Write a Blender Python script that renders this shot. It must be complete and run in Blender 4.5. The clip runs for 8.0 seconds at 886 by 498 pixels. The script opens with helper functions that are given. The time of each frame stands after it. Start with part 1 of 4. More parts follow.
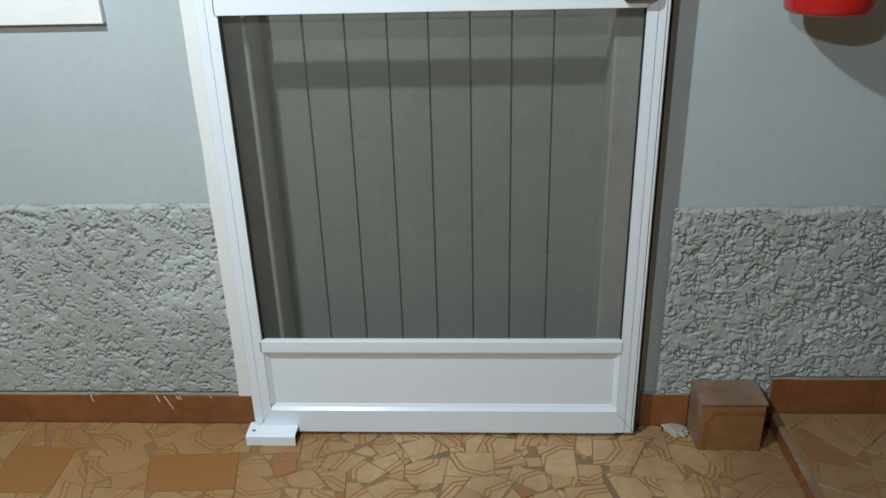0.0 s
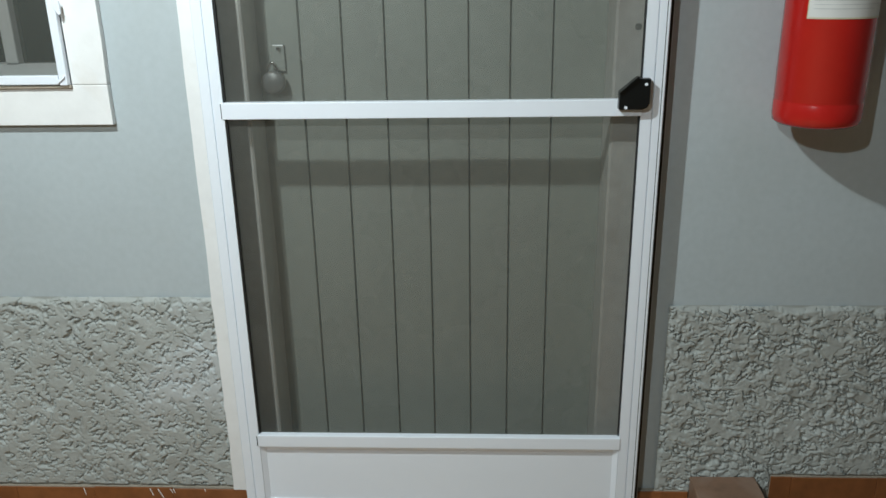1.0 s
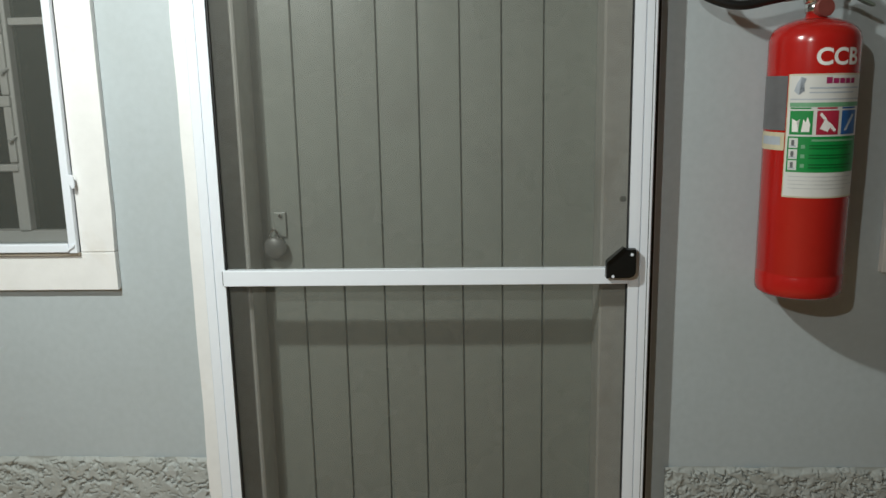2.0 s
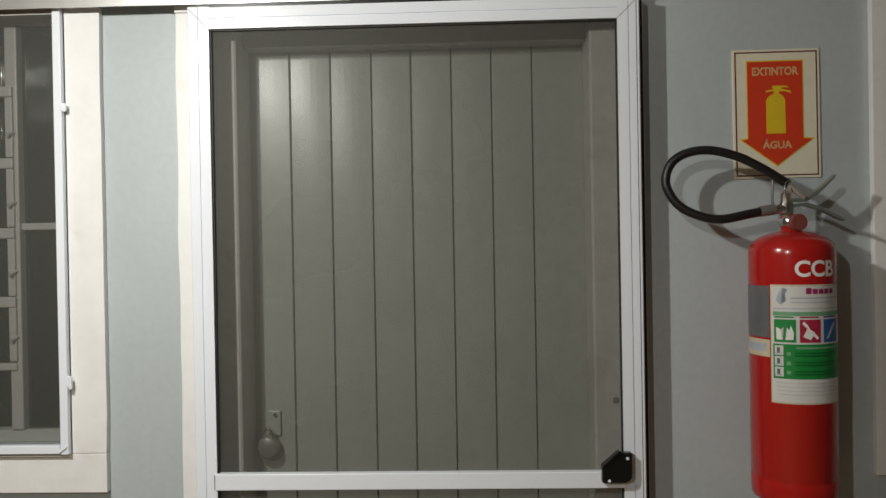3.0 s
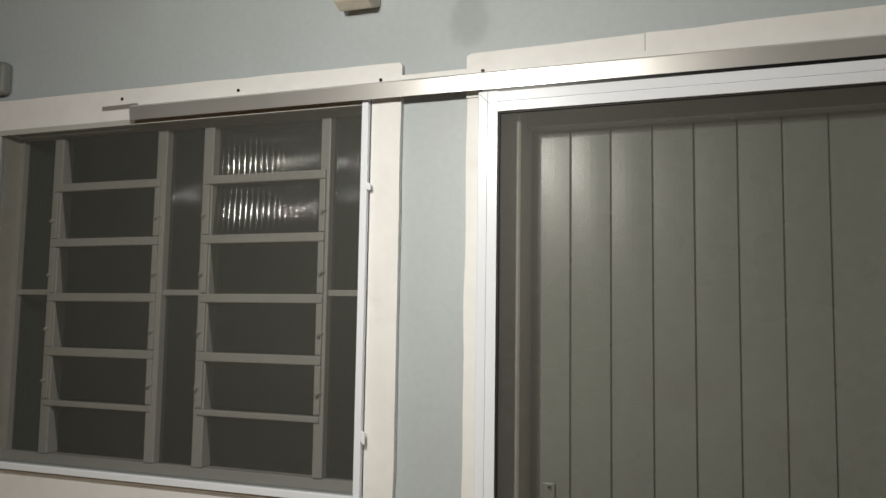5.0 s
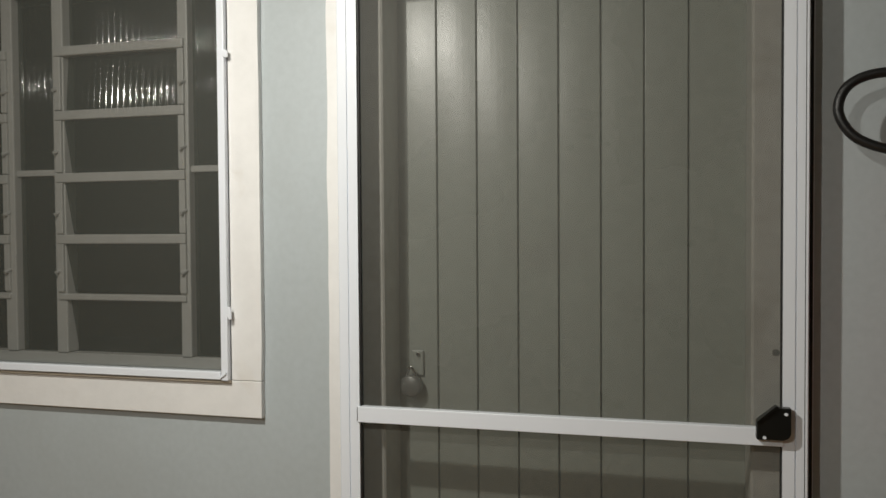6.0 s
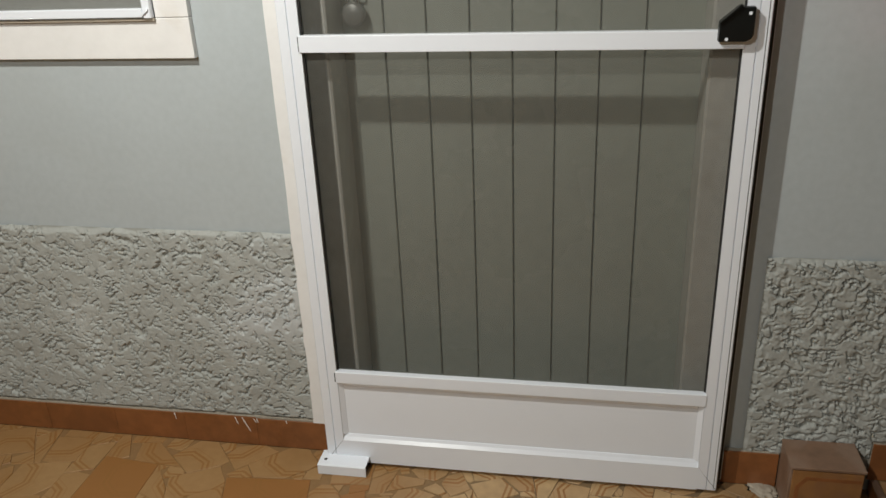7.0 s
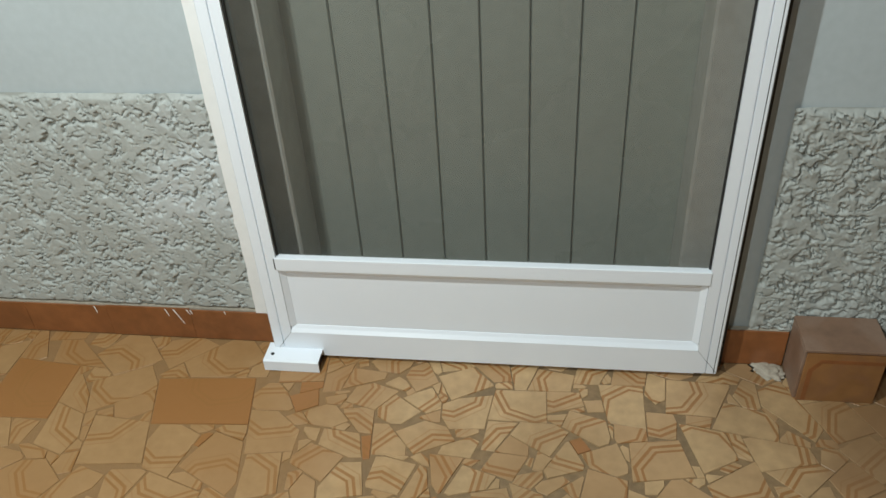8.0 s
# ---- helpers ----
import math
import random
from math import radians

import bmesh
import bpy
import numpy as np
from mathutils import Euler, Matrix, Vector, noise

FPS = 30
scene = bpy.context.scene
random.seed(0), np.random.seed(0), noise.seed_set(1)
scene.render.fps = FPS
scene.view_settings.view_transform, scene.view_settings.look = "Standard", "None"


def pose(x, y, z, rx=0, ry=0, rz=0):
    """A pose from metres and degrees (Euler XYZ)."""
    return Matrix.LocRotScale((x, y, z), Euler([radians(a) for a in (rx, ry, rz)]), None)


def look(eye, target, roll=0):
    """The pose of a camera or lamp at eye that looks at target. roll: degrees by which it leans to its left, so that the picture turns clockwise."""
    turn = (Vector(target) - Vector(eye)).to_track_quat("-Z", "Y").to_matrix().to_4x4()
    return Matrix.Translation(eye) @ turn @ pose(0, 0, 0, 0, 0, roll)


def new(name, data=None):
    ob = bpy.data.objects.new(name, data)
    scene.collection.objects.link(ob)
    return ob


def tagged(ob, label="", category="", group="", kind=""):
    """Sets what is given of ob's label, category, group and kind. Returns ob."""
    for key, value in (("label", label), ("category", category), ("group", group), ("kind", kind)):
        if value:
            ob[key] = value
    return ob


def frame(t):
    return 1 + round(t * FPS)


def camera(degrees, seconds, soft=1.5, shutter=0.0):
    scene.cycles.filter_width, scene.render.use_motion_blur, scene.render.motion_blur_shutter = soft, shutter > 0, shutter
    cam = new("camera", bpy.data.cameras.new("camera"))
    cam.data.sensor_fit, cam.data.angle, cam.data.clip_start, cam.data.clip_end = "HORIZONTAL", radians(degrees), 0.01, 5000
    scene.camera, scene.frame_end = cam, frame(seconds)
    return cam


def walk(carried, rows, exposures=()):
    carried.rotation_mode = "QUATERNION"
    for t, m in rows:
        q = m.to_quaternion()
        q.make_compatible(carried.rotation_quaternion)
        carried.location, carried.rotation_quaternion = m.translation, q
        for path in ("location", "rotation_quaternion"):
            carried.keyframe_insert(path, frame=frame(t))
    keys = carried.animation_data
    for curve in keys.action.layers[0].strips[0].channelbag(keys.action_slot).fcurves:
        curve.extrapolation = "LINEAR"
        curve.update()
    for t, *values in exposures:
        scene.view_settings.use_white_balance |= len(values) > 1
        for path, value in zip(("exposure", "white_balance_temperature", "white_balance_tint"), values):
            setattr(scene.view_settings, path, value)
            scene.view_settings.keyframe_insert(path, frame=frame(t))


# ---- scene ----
cam = camera(57.6, 8.0)
PATH = [
    (0, (0.105, -1.72, 1.275), (0.005, 0.097, 0.446), -1.6),
    (0.5, (0.099, -1.718, 1.308), (0.004, 0.122, 0.53), -1.3),
    (1, (0.1, -1.719, 1.344), (0.011, 0.163, 0.671), -1.0),
    (1.2, (0.112, -1.719, 1.348), (0.013, 0.181, 0.732), -1.1),
    (2.3, (0.127, -1.732, 1.505), (0.032, 0.242, 1.196), -1.2),
    (2.5, (0.119, -1.731, 1.523), (0.037, 0.254, 1.288), -1.1),
    (2.8, (0.120, -1.745, 1.551), (0.049, 0.150, 1.443), -1.0),
    (3, (0.12, -1.757, 1.557), (0.048, 0.242, 1.543), -1.0),
    (3.5, (0.11, -1.781, 1.583), (0.026, 0.211, 1.736), -1.0),
    (4, (0.088, -1.781, 1.582), (-0.198, 0.192, 1.746), -0.6),
    (4.2, (0.064, -1.78, 1.566), (-0.349, 0.169, 1.749), -0.2),
    (5.3, (0.087, -1.785, 1.547), (-0.618, 0.08, 1.704), 0.9),
    (5.5, (0.111, -1.769, 1.549), (-0.541, 0.119, 1.66), 0.7),
    (5.8, (0.158, -1.737, 1.503), (-0.394, 0.188, 1.556), 0.2),
    (6, (0.195, -1.71, 1.465), (-0.315, 0.223, 1.41), -0.4),
    (6.3, (0.183, -1.699, 1.421), (-0.239, 0.144, 1.124), -0.8),
    (6.5, (0.162, -1.669, 1.393), (-0.238, 0.234, 0.923), -1.2),
    (6.7, (0.166, -1.664, 1.359), (-0.205, 0.111, 0.768), -1.7),
    (7, (0.156, -1.656, 1.321), (-0.194, 0.143, 0.52), -2.5),
    (7.5, (0.157, -1.555, 1.271), (-0.177, 0.154, 0.287), -3.8),
    (7.7, (0.154, -1.472, 1.258), (-0.160, 0.121, 0.271), -3.8),
    (8, (0.129, -1.329, 1.233), (-0.139, 0.274, 0.067), -3.8),
]
EXPOSURES = [(0, 0.82, 5590, 0), (1, 0.72, 5700, -1), (2.5, 0.29, 6380, 4), (3.0, 0.06, 6560, 7), (3.5, -0.03, 6640, 7), (4.0, -0.04, 6680, 8), (5.5, -0.14, 6750, 8), (6.5, 0.29, 6620, 6), (7.0, 0.58, 6560, 7), (7.5, 0.89, 6300, 4), (8, 1.05, 5930, -1)]
walk(cam, [(t, look(eye, target, roll)) for t, eye, target, roll in PATH], EXPOSURES)

# ---- light ----
world = bpy.data.worlds.new("night")
world.use_nodes = True
world.node_tree.nodes["Background"].inputs[0].default_value = (0.5, 0.6, 0.8, 1)
world.node_tree.nodes["Background"].inputs[1].default_value = 0.01
scene.world = world
# bulb positions, light given all round and light given downwards from the frosted dome
LAMPS = (((-0.64, -1.07, 2.270), 32.0, 9.6), ((-0.82, -2.68, 2.375), 42.0, 7.5))
for place, around, down in LAMPS:
    data = bpy.data.lights.new("bulb_light", "POINT")
    data.energy, data.shadow_soft_size, data.color = around, 0.022, (1.0, 0.97, 0.92)
    new("bulb_light", data).location = (place[0], place[1], place[2] - 0.085)
    data = bpy.data.lights.new("bulb_light", "AREA")
    data.shape, data.size, data.energy, data.color = "DISK", 0.045, down, (1.0, 0.97, 0.92)
    new("bulb_light", data).location = (place[0], place[1], place[2] - 0.112)


# ---- materials ----
def material(name, base, rough=0.5, metal=0.0, spread=0.12, grain=40.0, large=2.5, bump=0.0, bump_scale=300.0, coat=0.0, uneven=0.2):
    """Principled surface with colour variation at two scales, uneven gloss and fine relief."""
    m = bpy.data.materials.new(name)
    m.use_nodes = True
    t = m.node_tree
    p = t.nodes["Principled BSDF"]
    p.inputs["Metallic"].default_value = metal
    p.inputs["Coat Weight"].default_value = coat
    co = t.nodes.new("ShaderNodeTexCoord")
    geo = t.nodes.new("ShaderNodeNewGeometry")
    n1, n2 = t.nodes.new("ShaderNodeTexNoise"), t.nodes.new("ShaderNodeTexNoise")
    for n, s in ((n1, grain), (n2, large)):
        n.inputs["Scale"].default_value, n.inputs["Detail"].default_value = s, 5
        t.links.new(geo.outputs["Position"], n.inputs["Vector"])
    add = t.nodes.new("ShaderNodeMath")
    add.operation = "ADD"
    t.links.new(n1.outputs["Fac"], add.inputs[0])
    t.links.new(n2.outputs["Fac"], add.inputs[1])
    ramp = t.nodes.new("ShaderNodeMapRange")
    ramp.inputs["From Min"].default_value, ramp.inputs["From Max"].default_value = 0.7, 1.3
    ramp.inputs["To Min"].default_value, ramp.inputs["To Max"].default_value = 1 - spread, 1 + spread
    t.links.new(add.outputs[0], ramp.inputs["Value"])
    mul = t.nodes.new("ShaderNodeVectorMath")
    mul.operation = "SCALE"
    mul.inputs[0].default_value = base[:3]
    t.links.new(ramp.outputs[0], mul.inputs["Scale"])
    t.links.new(mul.outputs["Vector"], p.inputs["Base Color"])
    gloss = t.nodes.new("ShaderNodeMapRange")
    gloss.inputs["To Min"].default_value, gloss.inputs["To Max"].default_value = rough * (1 - uneven), min(1, rough * (1 + uneven))
    t.links.new(n2.outputs["Fac"], gloss.inputs["Value"])
    t.links.new(gloss.outputs[0], p.inputs["Roughness"])
    if bump:
        nb = t.nodes.new("ShaderNodeTexNoise")
        nb.inputs["Scale"].default_value, nb.inputs["Detail"].default_value = bump_scale, 3
        t.links.new(geo.outputs["Position"], nb.inputs["Vector"])
        b = t.nodes.new("ShaderNodeBump")
        b.inputs["Strength"].default_value, b.inputs["Distance"].default_value = bump, 0.002
        t.links.new(nb.outputs["Fac"], b.inputs["Height"])
        t.links.new(b.outputs["Normal"], p.inputs["Normal"])
    return m


def stained(m, colour, scale, low, high, amount):
    """Blends stains of another colour over a material made by material()."""
    t = m.node_tree
    p = t.nodes["Principled BSDF"]
    old = p.inputs["Base Color"].links[0].from_socket
    geo = t.nodes.new("ShaderNodeNewGeometry")
    n = t.nodes.new("ShaderNodeTexNoise")
    n.inputs["Scale"].default_value, n.inputs["Detail"].default_value, n.inputs["Distortion"].default_value = scale, 6, 0.6
    t.links.new(geo.outputs["Position"], n.inputs["Vector"])
    r = t.nodes.new("ShaderNodeMapRange")
    r.inputs["From Min"].default_value, r.inputs["From Max"].default_value, r.inputs["To Max"].default_value = low, high, amount
    t.links.new(n.outputs["Fac"], r.inputs["Value"])
    mix = t.nodes.new("ShaderNodeMix")
    mix.data_type = "RGBA"
    mix.inputs["B"].default_value = (*colour, 1)
    t.links.new(r.outputs[0], mix.inputs["Factor"])
    t.links.new(old, mix.inputs["A"])
    t.links.new(mix.outputs["Result"], p.inputs["Base Color"])
    return m


WALL = stained(material("wall_paint", (0.446, 0.493, 0.513), 0.5, spread=0.05, grain=60, bump=0.08, bump_scale=70), (0.40, 0.43, 0.43), 3.0, 0.5, 0.8, 0.5)
STUCCO = stained(material("rough_stucco", (0.372, 0.386, 0.366), 0.85, spread=0.08, grain=60, bump=0.3, bump_scale=300), (0.58, 0.61, 0.60), 5.0, 0.58, 0.75, 0.4)
CEMENT = material("cement", (0.36, 0.32, 0.26), 0.9, spread=0.2, grain=120, bump=0.7, bump_scale=250)
CEILING = material("ceiling_paint", (0.13, 0.115, 0.10), 0.8, spread=0.06)
DARKWALL = material("dark_closing_wall", (0.12, 0.115, 0.105), 0.7, spread=0.1)
ROOM = material("dark_room_plaster", (0.09, 0.105, 0.09), 0.8, spread=0.08)
BOARD = stained(material("white_board", (0.80, 0.80, 0.795), 0.5, spread=0.04, grain=30, bump=0.2, bump_scale=60), (0.66, 0.62, 0.56), 9.0, 0.62, 0.8, 0.5)
ALU = material("white_aluminium", (0.805, 0.845, 0.91), 0.24, spread=0.008, grain=18, uneven=0.04)
GAP = material("dark_rubber", (0.012, 0.012, 0.012), 0.6)
BRUSHED = material("bare_aluminium", (0.66, 0.65, 0.63), 0.33, metal=0.7, spread=0.05, grain=14)
BLACK = material("black_plastic", (0.005, 0.006, 0.006), 0.3, spread=0.2)
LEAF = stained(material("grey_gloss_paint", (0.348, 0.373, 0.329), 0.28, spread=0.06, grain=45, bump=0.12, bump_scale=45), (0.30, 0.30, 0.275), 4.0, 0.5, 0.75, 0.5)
JAMB = stained(material("grey_jamb_paint", (0.50, 0.49, 0.45), 0.4, spread=0.1, grain=50, bump=0.2, bump_scale=60), (0.33, 0.31, 0.27), 7.0, 0.55, 0.75, 0.5)
STEEL = material("window_paint", (0.45, 0.45, 0.425), 0.45, spread=0.08, grain=60)
LOCK = material("padlock_metal", (0.22, 0.22, 0.205), 0.4, metal=0.4)
CHROME = material("chrome", (0.75, 0.75, 0.72), 0.16, metal=1.0)
RED = material("red_enamel", (0.42, 0.013, 0.010), 0.2, spread=0.06, grain=25, coat=0.15)
DARKRED = material("valve_red", (0.21, 0.055, 0.045), 0.5)
HOSE = material("black_hose", (0.008, 0.008, 0.008), 0.38, bump=0.3, bump_scale=500)
LEVER = material("plated_lever", (0.25, 0.30, 0.26), 0.35, metal=0.6)
CREAM = material("sign_cream", (0.74, 0.70, 0.55), 0.5, spread=0.05)
SIGNRED = material("sign_red", (0.62, 0.045, 0.013), 0.5, spread=0.05)
BORDER = material("sign_border", (0.13, 0.018, 0.014), 0.5)
YELLOW = material("sign_yellow", (0.72, 0.50, 0.02), 0.5, spread=0.05)
PALE = material("sign_letters", (0.66, 0.40, 0.18), 0.5)
WHITE = material("label_white", (0.64, 0.64, 0.62), 0.4, spread=0.03)
LETTER = material("white_letters", (0.82, 0.80, 0.78), 0.4)
GREEN = material("label_green", (0.012, 0.23, 0.045), 0.4)
BLUE = material("label_blue", (0.03, 0.12, 0.36), 0.4)
LRED = material("label_red", (0.36, 0.02, 0.05), 0.4)
PURPLE = material("label_purple", (0.30, 0.02, 0.10), 0.4)
FAINT = material("label_faint", (0.42, 0.46, 0.52), 0.4)
DEEPGREEN = material("label_deep_green", (0.006, 0.115, 0.022), 0.4)
PALEGREEN = material("label_pale_green", (0.16, 0.36, 0.20), 0.4)
SMALLPRINT = material("label_small_print", (0.50, 0.51, 0.51), 0.4)
GREYLAB = material("label_grey", (0.13, 0.13, 0.135), 0.35)
BEIGELAB = material("label_beige", (0.58, 0.52, 0.36), 0.4)
TERRA = stained(material("terracotta_glaze", (0.225, 0.085, 0.029), 0.3, spread=0.22, grain=35, coat=0.2), (0.17, 0.065, 0.024), 8.0, 0.5, 0.7, 0.7)
BLOCKTILE = stained(material("brown_tile", (0.25, 0.122, 0.044), 0.33, spread=0.2, grain=30), (0.22, 0.11, 0.06), 14.0, 0.5, 0.7, 0.6)
BLOCKTOP = stained(material("dusty_tile", (0.19, 0.115, 0.075), 0.5, spread=0.2, grain=40), (0.32, 0.24, 0.19), 10.0, 0.45, 0.7, 0.6)
GROUT = stained(material("floor_grout", (0.205, 0.135, 0.068), 0.75, spread=0.25, grain=70, bump=0.6, bump_scale=200), (0.14, 0.10, 0.06), 6.0, 0.5, 0.7, 0.6)
BEAM = material("beam_paint", (0.66, 0.63, 0.58), 0.6, spread=0.06)
LEDGERSHADE = material("shaded_ledger", (0.20, 0.20, 0.185), 0.7, spread=0.2)
PLY = material("beige_panel", (0.42, 0.38, 0.29), 0.7, spread=0.1)
TAUPE = material("taupe_plastic", (0.52, 0.48, 0.41), 0.5)
GREYBOX = material("grey_plastic", (0.19, 0.195, 0.195), 0.5)


def glowing(name, colour, strength):
    m = bpy.data.materials.new(name)
    m.use_nodes = True
    p = m.node_tree.nodes["Principled BSDF"]
    p.inputs["Emission Color"].default_value = (*colour, 1)
    p.inputs["Emission Strength"].default_value = strength
    return m


BULB = glowing("bulb_glass", (1.0, 0.96, 0.9), 30.0)


def screen_material(name, colour, cover):
    """Insect mesh: open holes and thin dark threads."""
    m = bpy.data.materials.new(name)
    m.use_nodes = True
    t = m.node_tree
    p = t.nodes["Principled BSDF"]
    p.inputs["Base Color"].default_value = (*colour, 1)
    p.inputs["Roughness"].default_value = 0.6
    clear = t.nodes.new("ShaderNodeBsdfTransparent")
    mix = t.nodes.new("ShaderNodeMixShader")
    geo = t.nodes.new("ShaderNodeNewGeometry")
    n = t.nodes.new("ShaderNodeTexNoise")
    n.inputs["Scale"].default_value = 5.0
    t.links.new(geo.outputs["Position"], n.inputs["Vector"])
    r = t.nodes.new("ShaderNodeMapRange")
    r.inputs["To Min"].default_value, r.inputs["To Max"].default_value = cover - 0.03, cover + 0.03
    t.links.new(n.outputs["Fac"], r.inputs["Value"])
    t.links.new(r.outputs[0], mix.inputs["Fac"])
    t.links.new(clear.outputs[0], mix.inputs[1])
    t.links.new(p.outputs[0], mix.inputs[2])
    t.links.new(mix.outputs[0], t.nodes["Material Output"].inputs["Surface"])
    return m


MESH = screen_material("insect_mesh", (0.11, 0.112, 0.10), 0.40)


def glass_material(name):
    m = bpy.data.materials.new(name)
    m.use_nodes = True
    t = m.node_tree
    p = t.nodes["Principled BSDF"]
    p.inputs["Base Color"].default_value = (0.022, 0.034, 0.026, 1)
    p.inputs["Roughness"].default_value = 0.06
    clear = t.nodes.new("ShaderNodeBsdfTransparent")
    clear.inputs[0].default_value = (0.75, 0.8, 0.76, 1)
    mix = t.nodes.new("ShaderNodeMixShader")
    mix.inputs["Fac"].default_value = 0.55
    t.links.new(clear.outputs[0], mix.inputs[1])
    t.links.new(p.outputs[0], mix.inputs[2])
    t.links.new(mix.outputs[0], t.nodes["Material Output"].inputs["Surface"])
    return m


GLASS = glass_material("ribbed_glass")


def ragged_patch(m, colour, centre, reach, amount):
    """A broad patch of another colour round one spot of the floor, with a ragged outline."""
    t = m.node_tree
    p = t.nodes["Principled BSDF"]
    old = p.inputs["Base Color"].links[0].from_socket
    geo = t.nodes.new("ShaderNodeNewGeometry")
    n = t.nodes.new("ShaderNodeTexNoise")
    n.inputs["Scale"].default_value, n.inputs["Detail"].default_value = 4.5, 5
    t.links.new(geo.outputs["Position"], n.inputs["Vector"])
    away = t.nodes.new("ShaderNodeVectorMath")
    away.operation = "DISTANCE"
    away.inputs[1].default_value = (*centre, 0)[:3]
    t.links.new(geo.outputs["Position"], away.inputs[0])
    add = t.nodes.new("ShaderNodeMath")
    add.operation = "MULTIPLY_ADD"
    add.inputs[1].default_value = 1.1
    t.links.new(n.outputs["Fac"], add.inputs[0])
    t.links.new(away.outputs["Value"], add.inputs[2])
    r = t.nodes.new("ShaderNodeMapRange")
    r.inputs["From Min"].default_value, r.inputs["From Max"].default_value = reach + 0.75, reach + 0.35
    r.inputs["To Max"].default_value = amount
    t.links.new(add.outputs[0], r.inputs["Value"])
    mix = t.nodes.new("ShaderNodeMix")
    mix.data_type = "RGBA"
    mix.inputs["B"].default_value = (*colour, 1)
    t.links.new(r.outputs[0], mix.inputs["Factor"])
    t.links.new(old, mix.inputs["A"])
    t.links.new(mix.outputs["Result"], p.inputs["Base Color"])
    return m


def tile_material():
    """Glazed fragments of patterned tiles: the coordinates of each fragment on its old tile are in tile_uv (x, y in metres, z a shade)."""
    m = material("tile_fragments", (0.445, 0.303, 0.157), 0.48, spread=0.18, grain=45, large=3.5)
    t = m.node_tree
    p = t.nodes["Principled BSDF"]
    old = p.inputs["Base Color"].links[0].from_socket
    a = t.nodes.new("ShaderNodeAttribute")
    a.attribute_name = "tile_uv"
    s = t.nodes.new("ShaderNodeSeparateXYZ")
    t.links.new(a.outputs["Vector"], s.inputs[0])

    def op(kind, x, y=0.0, z=0.0):
        n = t.nodes.new("ShaderNodeMath")
        n.operation = kind
        for i, v in enumerate((x, y, z)):
            if isinstance(v, (int, float)):
                n.inputs[i].default_value = v
            else:
                t.links.new(v, n.inputs[i])
        return n.outputs[0]

    u, v, shade = op("ABSOLUTE", s.outputs[0]), op("ABSOLUTE", s.outputs[1]), s.outputs[2]
    f = op("MAXIMUM", op("MAXIMUM", u, v), op("MULTIPLY", op("ADD", u, v), 0.70))
    line = op("ADD", op("COMPARE", f, 0.0640, 0.0026), op("COMPARE", f, 0.0765, 0.0032))
    line = op("ADD", line, op("MULTIPLY", op("COMPARE", f, 0.0890, 0.0015), 0.4))
    line = op("MULTIPLY", line, 0.85)

    def blend(fac, x, y):
        n = t.nodes.new("ShaderNodeMix")
        n.data_type = "RGBA"
        for key, val in (("Factor", fac), ("A", x), ("B", y)):
            if isinstance(val, (tuple, float)):
                n.inputs[key].default_value = val
            else:
                t.links.new(val, n.inputs[key])
        return n.outputs["Result"]

    tint = blend(op("MULTIPLY", shade, 0.75), old, (0.35, 0.205, 0.095, 1))
    tint = blend(op("MULTIPLY", op("GREATER_THAN", shade, 0.93), 0.78), tint, (0.29, 0.098, 0.018, 1))
    out = blend(line, tint, (0.275, 0.12, 0.032, 1))
    t.links.new(out, p.inputs["Base Color"])
    worn = stained(m, (0.22, 0.125, 0.05), 1.9, 0.52, 0.70, 0.55)
    # worn brown ground on the left, then a darker brown patch at the right
    worn = ragged_patch(worn, (0.25, 0.120, 0.030), (-1.05, -0.30), 0.80, 0.58)
    return ragged_patch(worn, (0.19, 0.105, 0.048), (1.0, -0.22), 0.42, 0.7)


TILE = tile_material()
ragged_patch(GROUT, (0.25, 0.135, 0.048), (-1.05, -0.30), 0.80, 0.75)
# matching brown patch on the joints at the right
ragged_patch(GROUT, (0.23, 0.135, 0.06), (1.0, -0.22), 0.42, 0.7)
ragged_patch(STUCCO, (0.60, 0.63, 0.65), (-0.575, -0.01, 0.42), -0.02, 0.8)


# ---- building helpers ----
def part(name, bm, mat, parent=None, label="", smooth=False):
    """Links a bmesh as one mesh object, under a thing or a part where a parent is given."""
    me = bpy.data.meshes.new(name)
    bmesh.ops.recalc_face_normals(bm, faces=bm.faces[:])
    bm.to_mesh(me)
    bm.free()
    me.materials.append(mat)
    if smooth:
        me.polygons.foreach_set("use_smooth", [True] * len(me.polygons))
        me.update()
    ob = new(name, me)
    if parent is not None:
        ob.parent = parent
    return tagged(ob, label)


def thing(name, label, category, group="", kind="", at=(0, 0, 0)):
    ob = new(name)
    ob.location = at
    return tagged(ob, label, category, group, kind)


def box(bm, x0, x1, y0, y1, z0, z1, bevel=0.0, segments=2):
    r = bmesh.ops.create_cube(bm, size=1.0, matrix=Matrix.LocRotScale(((x0 + x1) / 2, (y0 + y1) / 2, (z0 + z1) / 2), None, (x1 - x0, y1 - y0, z1 - z0)))
    if bevel:
        edges = {e for v in r["verts"] for e in v.link_edges}
        bmesh.ops.bevel(bm, geom=list(edges), offset=bevel, segments=segments, affect="EDGES", profile=0.5)


def boxed(*args, **kw):
    bm = bmesh.new()
    box(bm, *args, **kw)
    return bm


